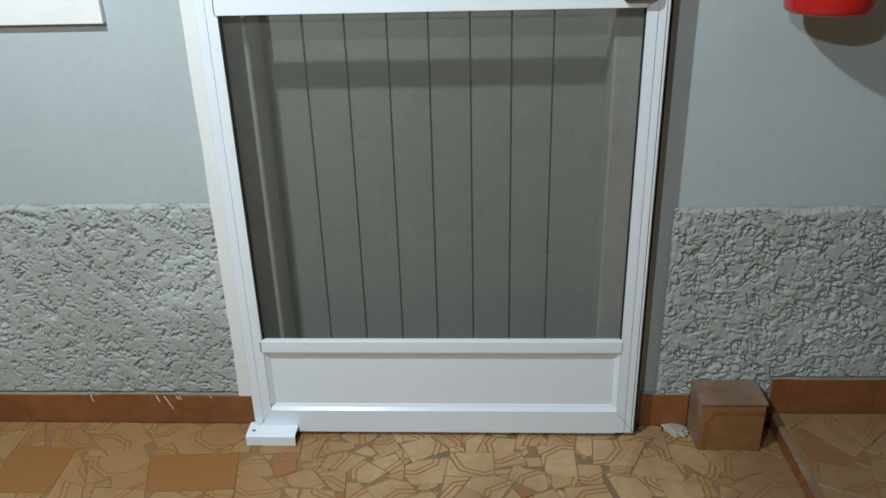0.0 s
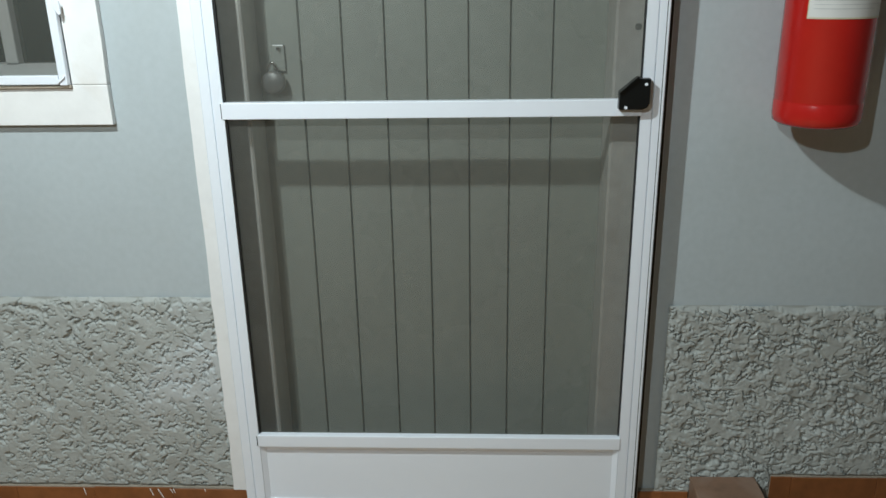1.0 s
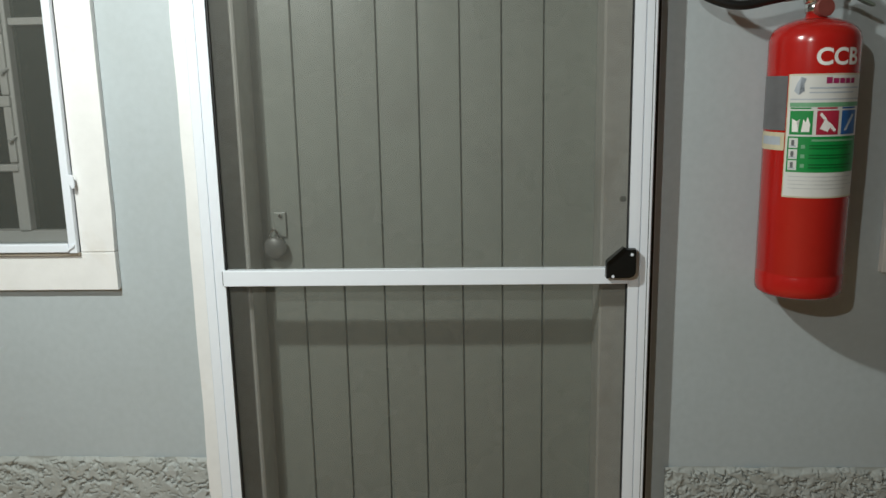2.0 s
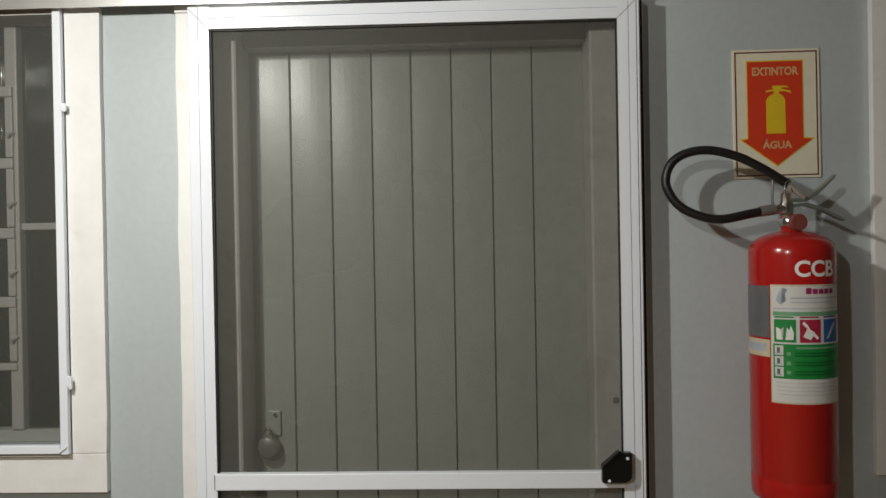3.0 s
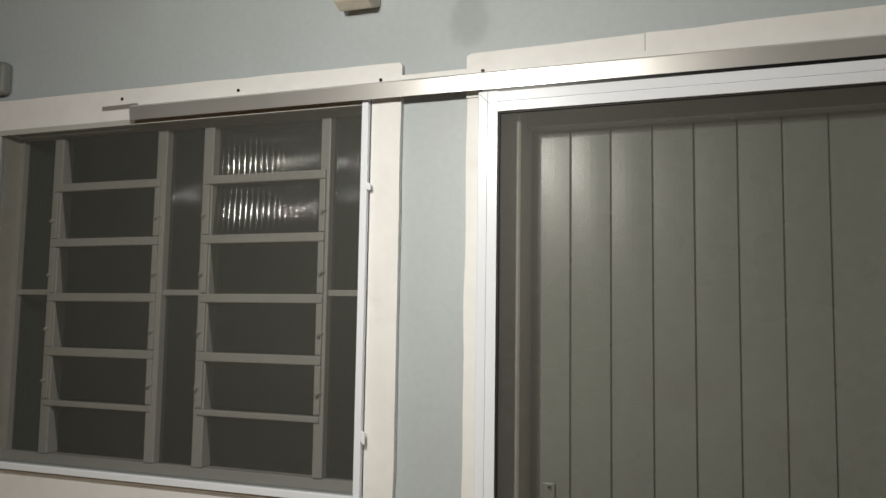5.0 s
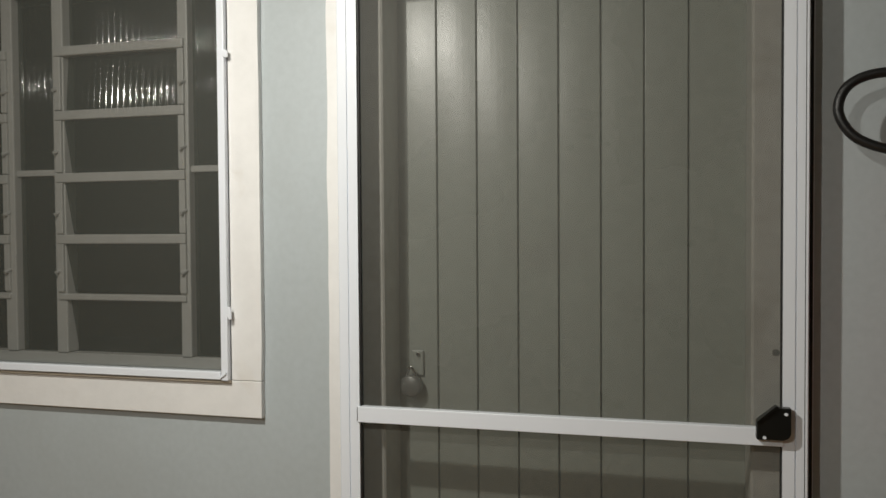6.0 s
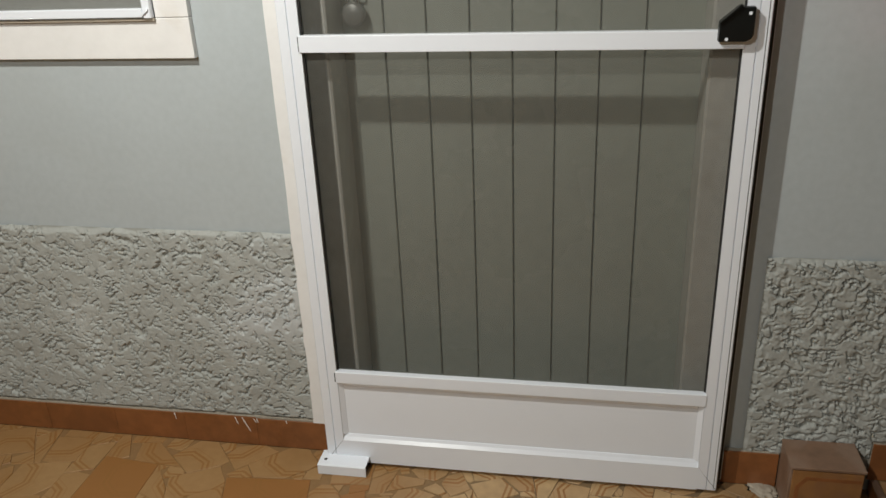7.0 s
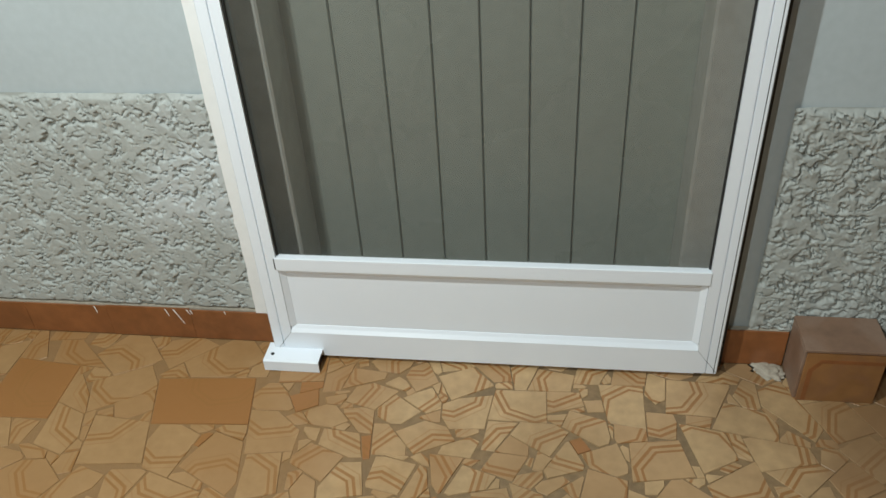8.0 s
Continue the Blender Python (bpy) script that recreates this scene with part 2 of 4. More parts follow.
def prism(points, axis, a, b, bevel=0.0):
    """A prism over a polygon of (u, v): axis 'x' takes (y, z), 'y' takes (x, z), 'z' takes (x, y)."""
    bm = bmesh.new()
    put = {"x": lambda u, v, w: (w, u, v), "y": lambda u, v, w: (u, w, v), "z": lambda u, v, w: (u, v, w)}[axis]
    low = [bm.verts.new(put(u, v, a)) for u, v in points]
    top = [bm.verts.new(put(u, v, b)) for u, v in points]
    bm.faces.new(low)
    bm.faces.new(top[::-1])
    n = len(points)
    for i in range(n):
        bm.faces.new((low[i], low[(i + 1) % n], top[(i + 1) % n], top[i]))
    bmesh.ops.recalc_face_normals(bm, faces=bm.faces[:])
    if bevel:
        bmesh.ops.bevel(bm, geom=bm.edges[:], offset=bevel, segments=2, affect="EDGES", profile=0.5)
    return bm


def lathe(profile, centre, steps=40):
    """A surface of revolution about z through centre: profile rows of (radius, height)."""
    bm = bmesh.new()
    rings = []
    for r, z in profile:
        rings.append([bm.verts.new((centre[0] + r * math.cos(2 * math.pi * i / steps), centre[1] + r * math.sin(2 * math.pi * i / steps), centre[2] + z)) for i in range(steps)])
    for a, b in zip(rings, rings[1:]):
        for i in range(steps):
            bm.faces.new((a[i], a[(i + 1) % steps], b[(i + 1) % steps], b[i]))
    bm.faces.new(rings[0])
    bm.faces.new(rings[-1])
    return bm


def rod(a, b, r0, r1=None, steps=16):
    bm = bmesh.new()
    a, b = Vector(a), Vector(b)
    turn = (b - a).to_track_quat("Z", "Y").to_matrix().to_4x4()
    bmesh.ops.create_cone(bm, cap_ends=True, segments=steps, radius1=r0, radius2=r0 if r1 is None else r1, depth=(b - a).length, matrix=Matrix.Translation((a + b) / 2) @ turn)
    return bm


def tube(points, radius, steps=14, fine=8):
    """A round tube along a smooth curve through the points."""
    ps = [Vector(p) for p in points]
    ps = [ps[0] * 2 - ps[1], *ps, ps[-1] * 2 - ps[-2]]
    line = []
    for i in range(1, len(ps) - 2):
        p0, p1, p2, p3 = ps[i - 1:i + 3]
        for k in range(fine):
            s = k / fine
            line.append(0.5 * (2 * p1 + (p2 - p0) * s + (2 * p0 - 5 * p1 + 4 * p2 - p3) * s * s + (3 * p1 - p0 - 3 * p2 + p3) * s ** 3))
    line.append(ps[-2])
    bm = bmesh.new()
    rings, side = [], None
    for i, p in enumerate(line):
        d = (line[min(i + 1, len(line) - 1)] - line[max(i - 1, 0)]).normalized()
        if side is None:
            side = d.orthogonal().normalized()
        side = (side - d * side.dot(d)).normalized()
        up = d.cross(side)
        rings.append([bm.verts.new(p + radius * (math.cos(a) * side + math.sin(a) * up)) for a in (2 * math.pi * k / steps for k in range(steps))])
    for a, b in zip(rings, rings[1:]):
        for i in range(steps):
            bm.faces.new((a[i], a[(i + 1) % steps], b[(i + 1) % steps], b[i]))
    bm.faces.new(rings[0])
    bm.faces.new(rings[-1])
    return bm


def lettering(body, width, height, depth=0.0006, heavy=0.018):
    """Letters as a bmesh in the xz plane, centred on the origin and facing -y, fitted to a width and height."""
    cu = bpy.data.curves.new("letters", "FONT")
    cu.body, cu.size, cu.extrude, cu.offset = body, 1.0, 0.0, heavy
    ob = new("letters", cu)
    ev = ob.evaluated_get(bpy.context.evaluated_depsgraph_get())
    me = ev.to_mesh()
    bm = bmesh.new()
    bm.from_mesh(me)
    ev.to_mesh_clear()
    bpy.data.objects.remove(ob)
    xs, ys = [v.co.x for v in bm.verts], [v.co.y for v in bm.verts]
    for v in bm.verts:
        v.co = ((v.co.x - (min(xs) + max(xs)) / 2) * width / (max(xs) - min(xs)), -depth, (v.co.y - (min(ys) + max(ys)) / 2) * height / (max(ys) - min(ys)))
    return bm


def moved(bm, x, y, z):
    bmesh.ops.translate(bm, verts=bm.verts[:], vec=(x, y, z))
    return bm


# ---- the room ----
WEST, EAST, SOUTH, TOP = -4.2, 2.3, -5.2, 3.12
WX0, WX1, WZ0, WZ1 = -1.985, -0.783, 1.118, 2.088      # window opening
DX0, DX1, DZ1 = -0.462, 0.462, 2.07                     # door opening
bm = bmesh.new()
for b in ((WEST, WX0, 0, 0.2, 0, TOP), (WX1, DX0, 0, 0.2, 0, TOP), (DX1, EAST, 0, 0.2, 0, TOP), (WX0, WX1, 0, 0.2, 0, WZ0), (WX0, WX1, 0, 0.2, WZ1, TOP), (DX0, DX1, 0, 0.2, DZ1, TOP)):
    box(bm, *b)
tagged(part("wall_north", bm, WALL), "pale blue-grey painted plaster wall with door and window openings", "wall", kind="structure")
# walls added out of view, dark so that little light bounces back
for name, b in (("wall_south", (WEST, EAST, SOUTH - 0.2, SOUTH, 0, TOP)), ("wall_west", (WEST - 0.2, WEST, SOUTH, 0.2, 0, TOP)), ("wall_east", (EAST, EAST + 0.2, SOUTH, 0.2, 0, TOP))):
    tagged(part(name, boxed(*b), DARKWALL), "unseen dark grey wall added to close the porch and limit bounce", "wall", kind="structure")
# ceiling added out of view, its dull colour holds down the bounce
tagged(part("ceiling", boxed(WEST, EAST, SOUTH, 0.2, TOP, TOP + 0.1), CEILING), "unseen ceiling added over the porch, dull brown to limit bounce", "ceiling", kind="structure")
# added room shell, out of view; dark plaster stands in for missing light
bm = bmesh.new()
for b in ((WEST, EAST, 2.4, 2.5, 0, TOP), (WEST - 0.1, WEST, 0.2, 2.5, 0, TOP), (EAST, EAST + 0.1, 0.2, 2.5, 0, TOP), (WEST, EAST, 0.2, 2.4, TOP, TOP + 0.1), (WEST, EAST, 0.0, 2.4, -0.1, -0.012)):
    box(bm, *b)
tagged(part("wall_inner_room", bm, ROOM), "unseen room behind the window and door, coloured dark to read as unlit", "wall", kind="structure")


# ---- rough stucco dado ----
def torn(q, scale, cover, depth, lip, seed):
    """Height of torn plaster at q: short crevices along the edges of flakes, one side of each lifted."""
    there = min(1.0, max(0.0, 6.0 * (noise.noise(Vector((q.x * scale * 0.62, q.y * scale * 0.58, seed))) + cover)))
    if there == 0.0:
        return 0.0
    n = noise.noise(Vector((q.x * scale * 0.85 + q.y * scale * 0.25, q.y * scale * 1.15, seed + 17)))
    side = lip * math.exp(-abs(n) / 0.22) * (1 if n > 0 else -0.6)
    return there * (side - depth * math.exp(-(n / 0.085) ** 2))


def dado(x0, x1, z0, z1, seed, lumps, families, step=0.0021):
    """A band of rough thrown plaster: a fine sheet of overlapping flakes, thick at its middle, thin at its rim."""
    nx, nz = int((x1 - x0) / step), int((z1 - z0) / step)
    verts, faces = [], []
    for j in range(nz + 1):
        for i in range(nx + 1):
            x, z = x0 + (x1 - x0) * i / nx, z0 + (z1 - z0) * j / nz
            p = Vector((x, z, seed))
            wx = noise.noise(p * 16.0) * 0.012 + noise.noise(p * 62.0) * 0.007 + noise.noise(p * 150.0) * 0.0045
            wz = noise.noise(p * 16.0 + Vector((7, 3, 1))) * 0.012 + noise.noise(p * 62.0 + Vector((5, 9, 2))) * 0.007 + noise.noise(p * 150.0 + Vector((2, 8, 4))) * 0.0045
            q = Vector((x + wx, z + wz, seed))
            h = 0.0022 * noise.noise(p * 11.0) + 0.0016 * noise.noise(p * 27.0) + 0.0004 * noise.noise(p * 130.0)
            patchy = min(1.3, max(0.15, 0.7 + 2.2 * noise.noise(p * 29.0)))
            for scale, amp in ((34.0, 0.0085), (64.0, 0.0056), (120.0, 0.0022)):
                crease = abs(noise.noise(Vector((q.x * scale * 0.9 + q.y * scale * 0.2, q.y * scale * 1.1, seed + scale))))
                h += lumps * patchy * amp * (min(crease, 0.26) - 0.14)
            for k, (scale, cover, depth, lip) in enumerate(families):
                h += torn(q, scale, cover, depth, lip, seed + 40 + 9 * k)
            foot = 0.089 if x < 0.815 else 0.1405
            rim = min(1.0, (z1 - z + 0.012 * noise.noise(p * 14.0)) / 0.011, (x - x0 + 0.01) / 0.02, (x1 - x + 0.01 + 0.006 * noise.noise(p * 20.0)) / 0.016, (z - foot + 0.003 * noise.noise(p * 30.0)) / 0.006)
            verts.append((x, -0.0015 - max(0.0, rim) * max(0.001, 0.0095 + h), z))
    for j in range(nz):
        for i in range(nx):
            a = j * (nx + 1) + i
            faces.append((a, a + 1, a + nx + 2, a + nx + 1))
    me = bpy.data.meshes.new("wall_dado")
    me.from_pydata(verts, [], faces)
    me.polygons.foreach_set("use_smooth", [True] * len(faces))
    me.materials.append(STUCCO)
    return tagged(new("wall_dado", me), "rough grey thrown-plaster band along the wall foot", "stucco", kind="structure")


dado(-1.6, -0.52, 0.07, 0.612, 3.1, 0.30, ((56.0, -0.05, 0.010, 0.0006), (96.0, -0.05, 0.0065, 0.0004), (36.0, -0.16, 0.014, 0.001)))
dado(0.535, 1.15, 0.07, 0.592, 8.7, 1.5, ((46.0, 0.09, 0.012, 0.0026), (84.0, 0.05, 0.009, 0.0013)))
bm = bmesh.new()
box(bm, WEST, -1.6, -0.012, -0.001, 0.0, 0.61)
box(bm, 1.15, EAST, -0.012, -0.001, 0.0, 0.59)
tagged(part("wall_dado", bm, STUCCO), "rough grey plaster band continuing along the wall", "stucco", kind="structure")

# ---- boards round the openings ----
rng = random.Random(5)


def board(points, y1, mat=BOARD):
    return prism(points, "y", y1, -0.0005, 0.0016)


def wavy(x0, x1, z0, z1, seed):
    """The hand-sawn upper edge of a board, from left to right."""
    n = max(3, int(abs(x1 - x0) / 0.09))
    return [(x0 + (x1 - x0) * i / n, z0 + (z1 - z0) * i / n + 0.0022 * noise.noise(Vector((seed, i * 0.9, 0)))) for i in range(n + 1)]


casing = thing("door_casing", "white painted wooden casing round the door", "trim", kind="structure")
part("header_board", board([(-0.521, 2.07), (-0.1085, 2.07), *wavy(-0.1085, -0.51, 2.183, 2.177, 1.0), (-0.521, 2.172)], -0.018), BOARD, casing)
part("header_board", board([(-0.1078, 2.07), (0.486, 2.07), (0.487, 2.182), (0.479, 2.191), *wavy(0.47, -0.1078, 2.191, 2.1835, 3.0)], -0.0182), BOARD, casing)
side = [(-0.45, 0.085), (-0.45, 2.069)] + [(-0.519 + 0.003 * noise.noise(Vector((4, z * 6, 0))) - 0.004 * (1 - z / 2.07) + (0.0045 * noise.noise(Vector((2, z * 38, 0))) if z < 0.61 else 0), z) for z in np.linspace(2.069, 0.085, 90)]
part("side_board", board(side, -0.018), BOARD, casing)
wcase = thing("window_casing", "white painted wooden boards framing the window", "trim", kind="structure")
part("header_board", board([(-2.07, 2.089), (-0.687, 2.089), (-0.686, 2.166), (-0.693, 2.174), *wavy(-0.70, -2.06, 2.174, 2.18, 7.0), (-2.07, 2.172)], -0.018), BOARD, wcase)
part("side_board", board([(-0.766, 1.109), (-0.690, 1.109)] + [(-0.688 + 0.002 * noise.noise(Vector((9, z * 7, 0))), z) for z in np.linspace(1.2, 2.0, 9)] + [(-0.687, 2.088), (-0.766, 2.088)], -0.018), BOARD, wcase)
part("side_board", board([(-2.07, 1.109), (-1.99, 1.109), (-1.99, 2.088), (-2.07, 2.088)], -0.018), BOARD, wcase)
part("bottom_board", board([(-2.07, 1.023), (-0.690, 1.022), (-0.690, 1.108), (-2.07, 1.108)], -0.018), BOARD, wcase)
for x, z, parent in ((-1.154, 2.142, wcase), (-1.536, 2.150, wcase)):
    part("screw_head", rod((x, -0.0172, z), (x, -0.0195, z), 0.0046), BLACK, parent, "dark screw head in the board")
other = thing("window_casing", "white painted casing board beside the sign", "trim", kind="structure")
part("side_board", board([(0.972, 1.048), (1.06, 1.048), (1.06, 2.168), (0.972, 2.168)], -0.018), BOARD, other)

# ---- inner plank door ----
door = thing("door_1", "closed grey painted plank door behind the insect screen", "door", kind="structure", at=(0, 0.1, 0))
edges = (-0.408, -0.296, -0.2015, -0.1065, -0.0145, 0.0785, 0.171, 0.264, 0.398)
for a, b in zip(edges, edges[1:]):
    bow, lean = rng.uniform(0.0006, 0.0012), rng.uniform(-0.0008, 0.0008)
    n = 6
    pts = [(a + 0.0009, 0.032), (a + 0.0009, 0.006), (a + 0.0026, 0.0015)]
    pts += [(a + 0.003 + (b - a - 0.006) * i / n, 0.0012 - bow * math.sin(math.pi * i / n) + lean * (i / n - 0.5)) for i in range(n + 1)]
    pts += [(b - 0.0026, 0.0015), (b - 0.0009, 0.006), (b - 0.0009, 0.032)]
    part("plank", prism(pts, "z", 0.012, 2.012), LEAF, door)
part("backing", boxed(-0.408, 0.398, 0.033, 0.036, 0.012, 2.012), GAP, door)
jambs = thing("door_frame", "grey painted wooden door frame in the wall", "door frame", kind="structure")
part("jamb", prism([(-0.4615, 0.046), (-0.4045, 0.046), (-0.402, 0.040), (-0.402, 0.0), (-0.3995, -0.005), (-0.395, -0.006), (-0.391, -0.003), (-0.390, 0.004), (-0.389, 0.099), (-0.4615, 0.099)], "z", 0.001, 2.069), JAMB, jambs)
part("jamb", prism([(0.379, -0.005), (0.384, -0.010), (0.4615, -0.010), (0.4615, 0.099), (0.379, 0.099)], "z", 0.001, 2.069), JAMB, jambs)
# head borrows the planks' darker grey; its colour deepens the shade under the track
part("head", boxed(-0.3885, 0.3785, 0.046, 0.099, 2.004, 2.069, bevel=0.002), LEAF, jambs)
part("strike_hole", rod((0.425, -0.0095, 1.212), (0.425, -0.0108, 1.212), 0.007), LOCK, jambs, "worn bolt hole in the jamb")
hasp = thing("padlock", "closed steel padlock hanging on a hasp", "padlock")
part("hasp_plate", boxed(-0.358, -0.330, 0.092, 0.0985, 1.118, 1.176, bevel=0.002), LEAF, hasp)
part("staple", rod((-0.342, 0.098, 1.168), (-0.342, 0.086, 1.168), 0.004), CHROME, hasp)
part("shackle", tube([(-0.365, 0.074, 1.112), (-0.365, 0.074, 1.126), (-0.355, 0.074, 1.139), (-0.345, 0.074, 1.126), (-0.345, 0.074, 1.112)], 0.0035), CHROME, hasp)
bm = lathe([(0.020, 0.0), (0.0255, 0.004), (0.0262, 0.012), (0.0255, 0.020), (0.020, 0.024)], (0, 0, 0), 28)
bmesh.ops.rotate(bm, verts=bm.verts[:], matrix=Matrix.Rotation(radians(90), 3, "X"))
part("lock_body", moved(bm, -0.355, 0.088, 1.096), LOCK, hasp, smooth=True)

# ---- sliding screen door ----
screen = thing("sliding_screen_door", "white aluminium sliding insect screen door, closed", "screen door", at=(0, -0.065, 0.012))
XI, XO, H = 0.430, 0.476, 2.055


def stile(s):
    """One upright, its face split by a fine groove."""
    pts = [(XI, 0.0), (XI + 0.0215, 0.0), (XI + 0.0222, 0.0035), (XI + 0.0234, 0.0035), (XI + 0.0241, 0.0), (XO - 0.002, 0.0), (XO, 0.002), (XO, 0.018), (XI, 0.018)]
    return [(s * x, y) for x, y in pts]


part("stile", prism(stile(-1), "z", 0.002, H), ALU, screen)
part("stile", prism(stile(1), "z", 0.002, H), ALU, screen)
rail = [(0.0, 0.0), (0.0, 0.0205), (0.0032, 0.0212), (0.0032, 0.0224), (0.0, 0.0231), (0.0, 0.045), (0.0185, 0.045), (0.0185, 0.0)]
bm = prism([(y, z + 2.008) for y, z in rail], "x", -XI, XI)
part("top_rail", bm, ALU, screen)
part("mid_rail", boxed(-XI - 0.004, XI + 0.002, -0.0035, 0.016, 1.028, 1.0625, bevel=0.0015), ALU, screen)
part("low_rail", boxed(-XI - 0.003, XI + 0.003, -0.0025, 0.016, 0.234, 0.266, bevel=0.002), ALU, screen)
part("bottom_rail", prism([(0.0, 0.0), (0.0, 0.064), (0.006, 0.072), (0.010, 0.079), (0.018, 0.079), (0.018, 0.0)], "x", -XI, XI), ALU, screen)
part("kick_panel", boxed(-XI, XI, 0.011, 0.015, 0.079, 0.234), ALU, screen)
for s in (-1, 1):
    part("panel_bead", prism([(s * (XI - 0.0005), 0.002), (s * (XI - 0.012), 0.0105), (s * (XI - 0.0005), 0.0105)], "z", 0.080, 0.233), ALU, screen)
part("panel_bead", prism([(0.0, 0.2335), (0.0095, 0.2335), (0.0095, 0.220)], "x", -XI + 0.013, XI - 0.013), ALU, screen)
bm = bmesh.new()
bmesh.ops.create_grid(bm, x_segments=1, y_segments=1, size=0.5)
bmesh.ops.transform(bm, verts=bm.verts[:], matrix=pose(0, 0.0125, 1.137, 90) @ Matrix.Diagonal((2 * XI, 1.742, 1, 1)))
part("insect_mesh", bm, MESH, screen, "fine grey insect mesh")
for s in (-1, 1):
    part("spline", boxed(min(s * (XI - 0.0035), s * XI), max(s * (XI - 0.0035), s * XI), 0.006, 0.0115, 0.268, 2.006), GAP, screen)
    part("mitre_joint", prism([(s * XI, 2.008), (s * (XI + 0.001), 2.008), (s * XO, 2.0530), (s * (XO - 0.001), 2.0530)], "y", -0.0006, 0.0012), GAP, screen)
for s in (-1, 1):
    part("mitre_joint", prism([(s * XI, 0.0655), (s * (XI + 0.001), 0.0645), (s * XO, 0.003), (s * (XO - 0.001), 0.003)], "y", -0.0006, 0.0012), GAP, screen)
part("spline", boxed(-XI, XI, 0.006, 0.0115, 2.0045, 2.008), GAP, screen)
part("edge_joint", boxed(XO - 0.0075, XO - 0.0063, -0.0004, 0.001, 0.004, H - 0.004), GAP, screen)
part("rear_channel", boxed(XO - 0.001, XO + 0.0095, 0.0195, 0.036, 0.004, H), GAP, screen, "black brush seal along the edge")
part("rear_flange", boxed(XO - 0.02, XO + 0.0145, 0.0375, 0.0405, 0.004, H), ALU, screen)
handle = part("pull_handle", prism([(0.381, 1.044), (0.428, 1.044), (0.438, 1.048), (0.4425, 1.056), (0.4425, 1.106), (0.420, 1.106), (0.416, 1.110), (0.381, 1.080)], "y", -0.022, -0.0036, 0.0022), BLACK, screen, "black plastic cut-corner handle")
part("grip_edge", prism([(0.380, 1.079), (0.384, 1.079), (0.4195, 1.1095), (0.4155, 1.1115)], "y", -0.028, -0.020), BLACK, handle)
for x, z in ((0.395, 1.049), (0.433, 1.095)):
    part("screw_head", rod((x, -0.0216, z), (x, -0.0235, z), 0.0032), ALU, handle, "bright screw")
for x in (-XI - 0.004,):
    part("end_joint", boxed(x - 0.0012, x, -0.0032, 0.001, 1.030, 1.0605), GAP, screen)
    part("end_joint", boxed(x - 0.0012, x, -0.0022, 0.001, 0.237, 0.263), GAP, screen)

# ---- sliding track over door and window ----
track = thing("sliding_track", "bare and white aluminium sliding track screwed over openings", "track", at=(0, -0.018, 2.07))
TX0, TX1 = -1.478, 0.484
part("flange", prism([(TX0, 0.040), (TX1 + 0.008, 0.040), (TX1 + 0.008, 0.074), (TX0, 0.066)], "y", -0.0035, -0.0005), BOARD, track, "white painted flange")
part("flange_tongue", prism([(-1.602, 0.050), (TX0 - 0.0005, 0.050), (TX0 - 0.0005, 0.064), (-1.602, 0.062)], "y", -0.0035, -0.0005), BRUSHED, track, "bare aluminium tongue")
part("track_face", prism([(-0.0035, 0.052), (-0.027, 0.050), (-0.0355, 0.044), (-0.0322, 0.008), (-0.0297, 0.008), (-0.0326, 0.041), (-0.0255, 0.0455), (-0.0035, 0.047)], "x", TX0, TX1 + 0.006), BRUSHED, track, "bare aluminium face with a long sheen")
part("track_back", boxed(TX0, TX1, -0.008, -0.004, 0.022, 0.040), BRUSHED, track)
for x, z in ((-0.479, 0.061), (0.413, 0.066), (-0.741, 0.062)):
    part("screw_head", rod((x, -0.0032, z), (x, -0.0050, z), 0.0046), BLACK, track, "dark screw head in the flange")
# black strip added behind the gap over the door, as its shade
part("gap_strip", boxed(-0.47, 0.474, -0.0285, -0.020, -0.001, 0.024), BLACK, track)

# ---- floor guide ----
guide = thing("floor_guide", "white aluminium door guide bracket screwed to the floor", "door guide", at=(-0.428, -0.075, 0))
part("channel", prism([(-0.034, 0.001), (-0.034, 0.027), (-0.031, 0.030), (0.024, 0.030), (0.026, 0.001), (0.023, 0.001), (0.021, 0.027), (-0.029, 0.027), (-0.031, 0.001)], "x", -0.062, 0.062), ALU, guide)
# black block stands for the shade inside the open channel
part("hollow_shade", boxed(-0.058, 0.0575, -0.029, 0.020, 0.001, 0.0265), GAP, guide)
part("screw", rod((-0.046, -0.012, 0.0297), (-0.046, -0.012, 0.0306), 0.0042), BLACK, guide, "dark screw hole")

# ---- louvred window ----
win = thing("window_1", "grey steel louvred window with ribbed glass, closed", "window", kind="structure", at=(0, 0.06, 0))
VERT = ((-1.838, -1.804), (-1.462, -1.428), (-1.305, -1.272), (-0.940, -0.912))
ROWS_Z = (1.150, 1.292, 1.441, 1.598, 1.757, 1.920, 2.072)
part("window_frame", boxed(WX0, WX1, -0.006, 0.03, WZ0, 1.146, bevel=0.002), STEEL, win)
part("window_frame", boxed(WX0, WX1, -0.006, 0.03, 2.074, WZ1 - 0.001), STEEL, win)
part("window_frame", boxed(WX0, WX0 + 0.022, -0.006, 0.03, 1.147, 2.073), STEEL, win)
part("window_frame", boxed(WX1 - 0.022, WX1, -0.006, 0.03, 1.147, 2.073), STEEL, win)
part("reveal_lining", boxed(WX0 + 0.0005, WX0 + 0.006, -0.058, -0.0065, WZ0 + 0.0005, WZ1 - 0.0015), JAMB, win)
for a, b in VERT:
    part("mullion", boxed(a, b, -0.012, 0.03, 1.147, 2.073, bevel=0.003), STEEL, win)
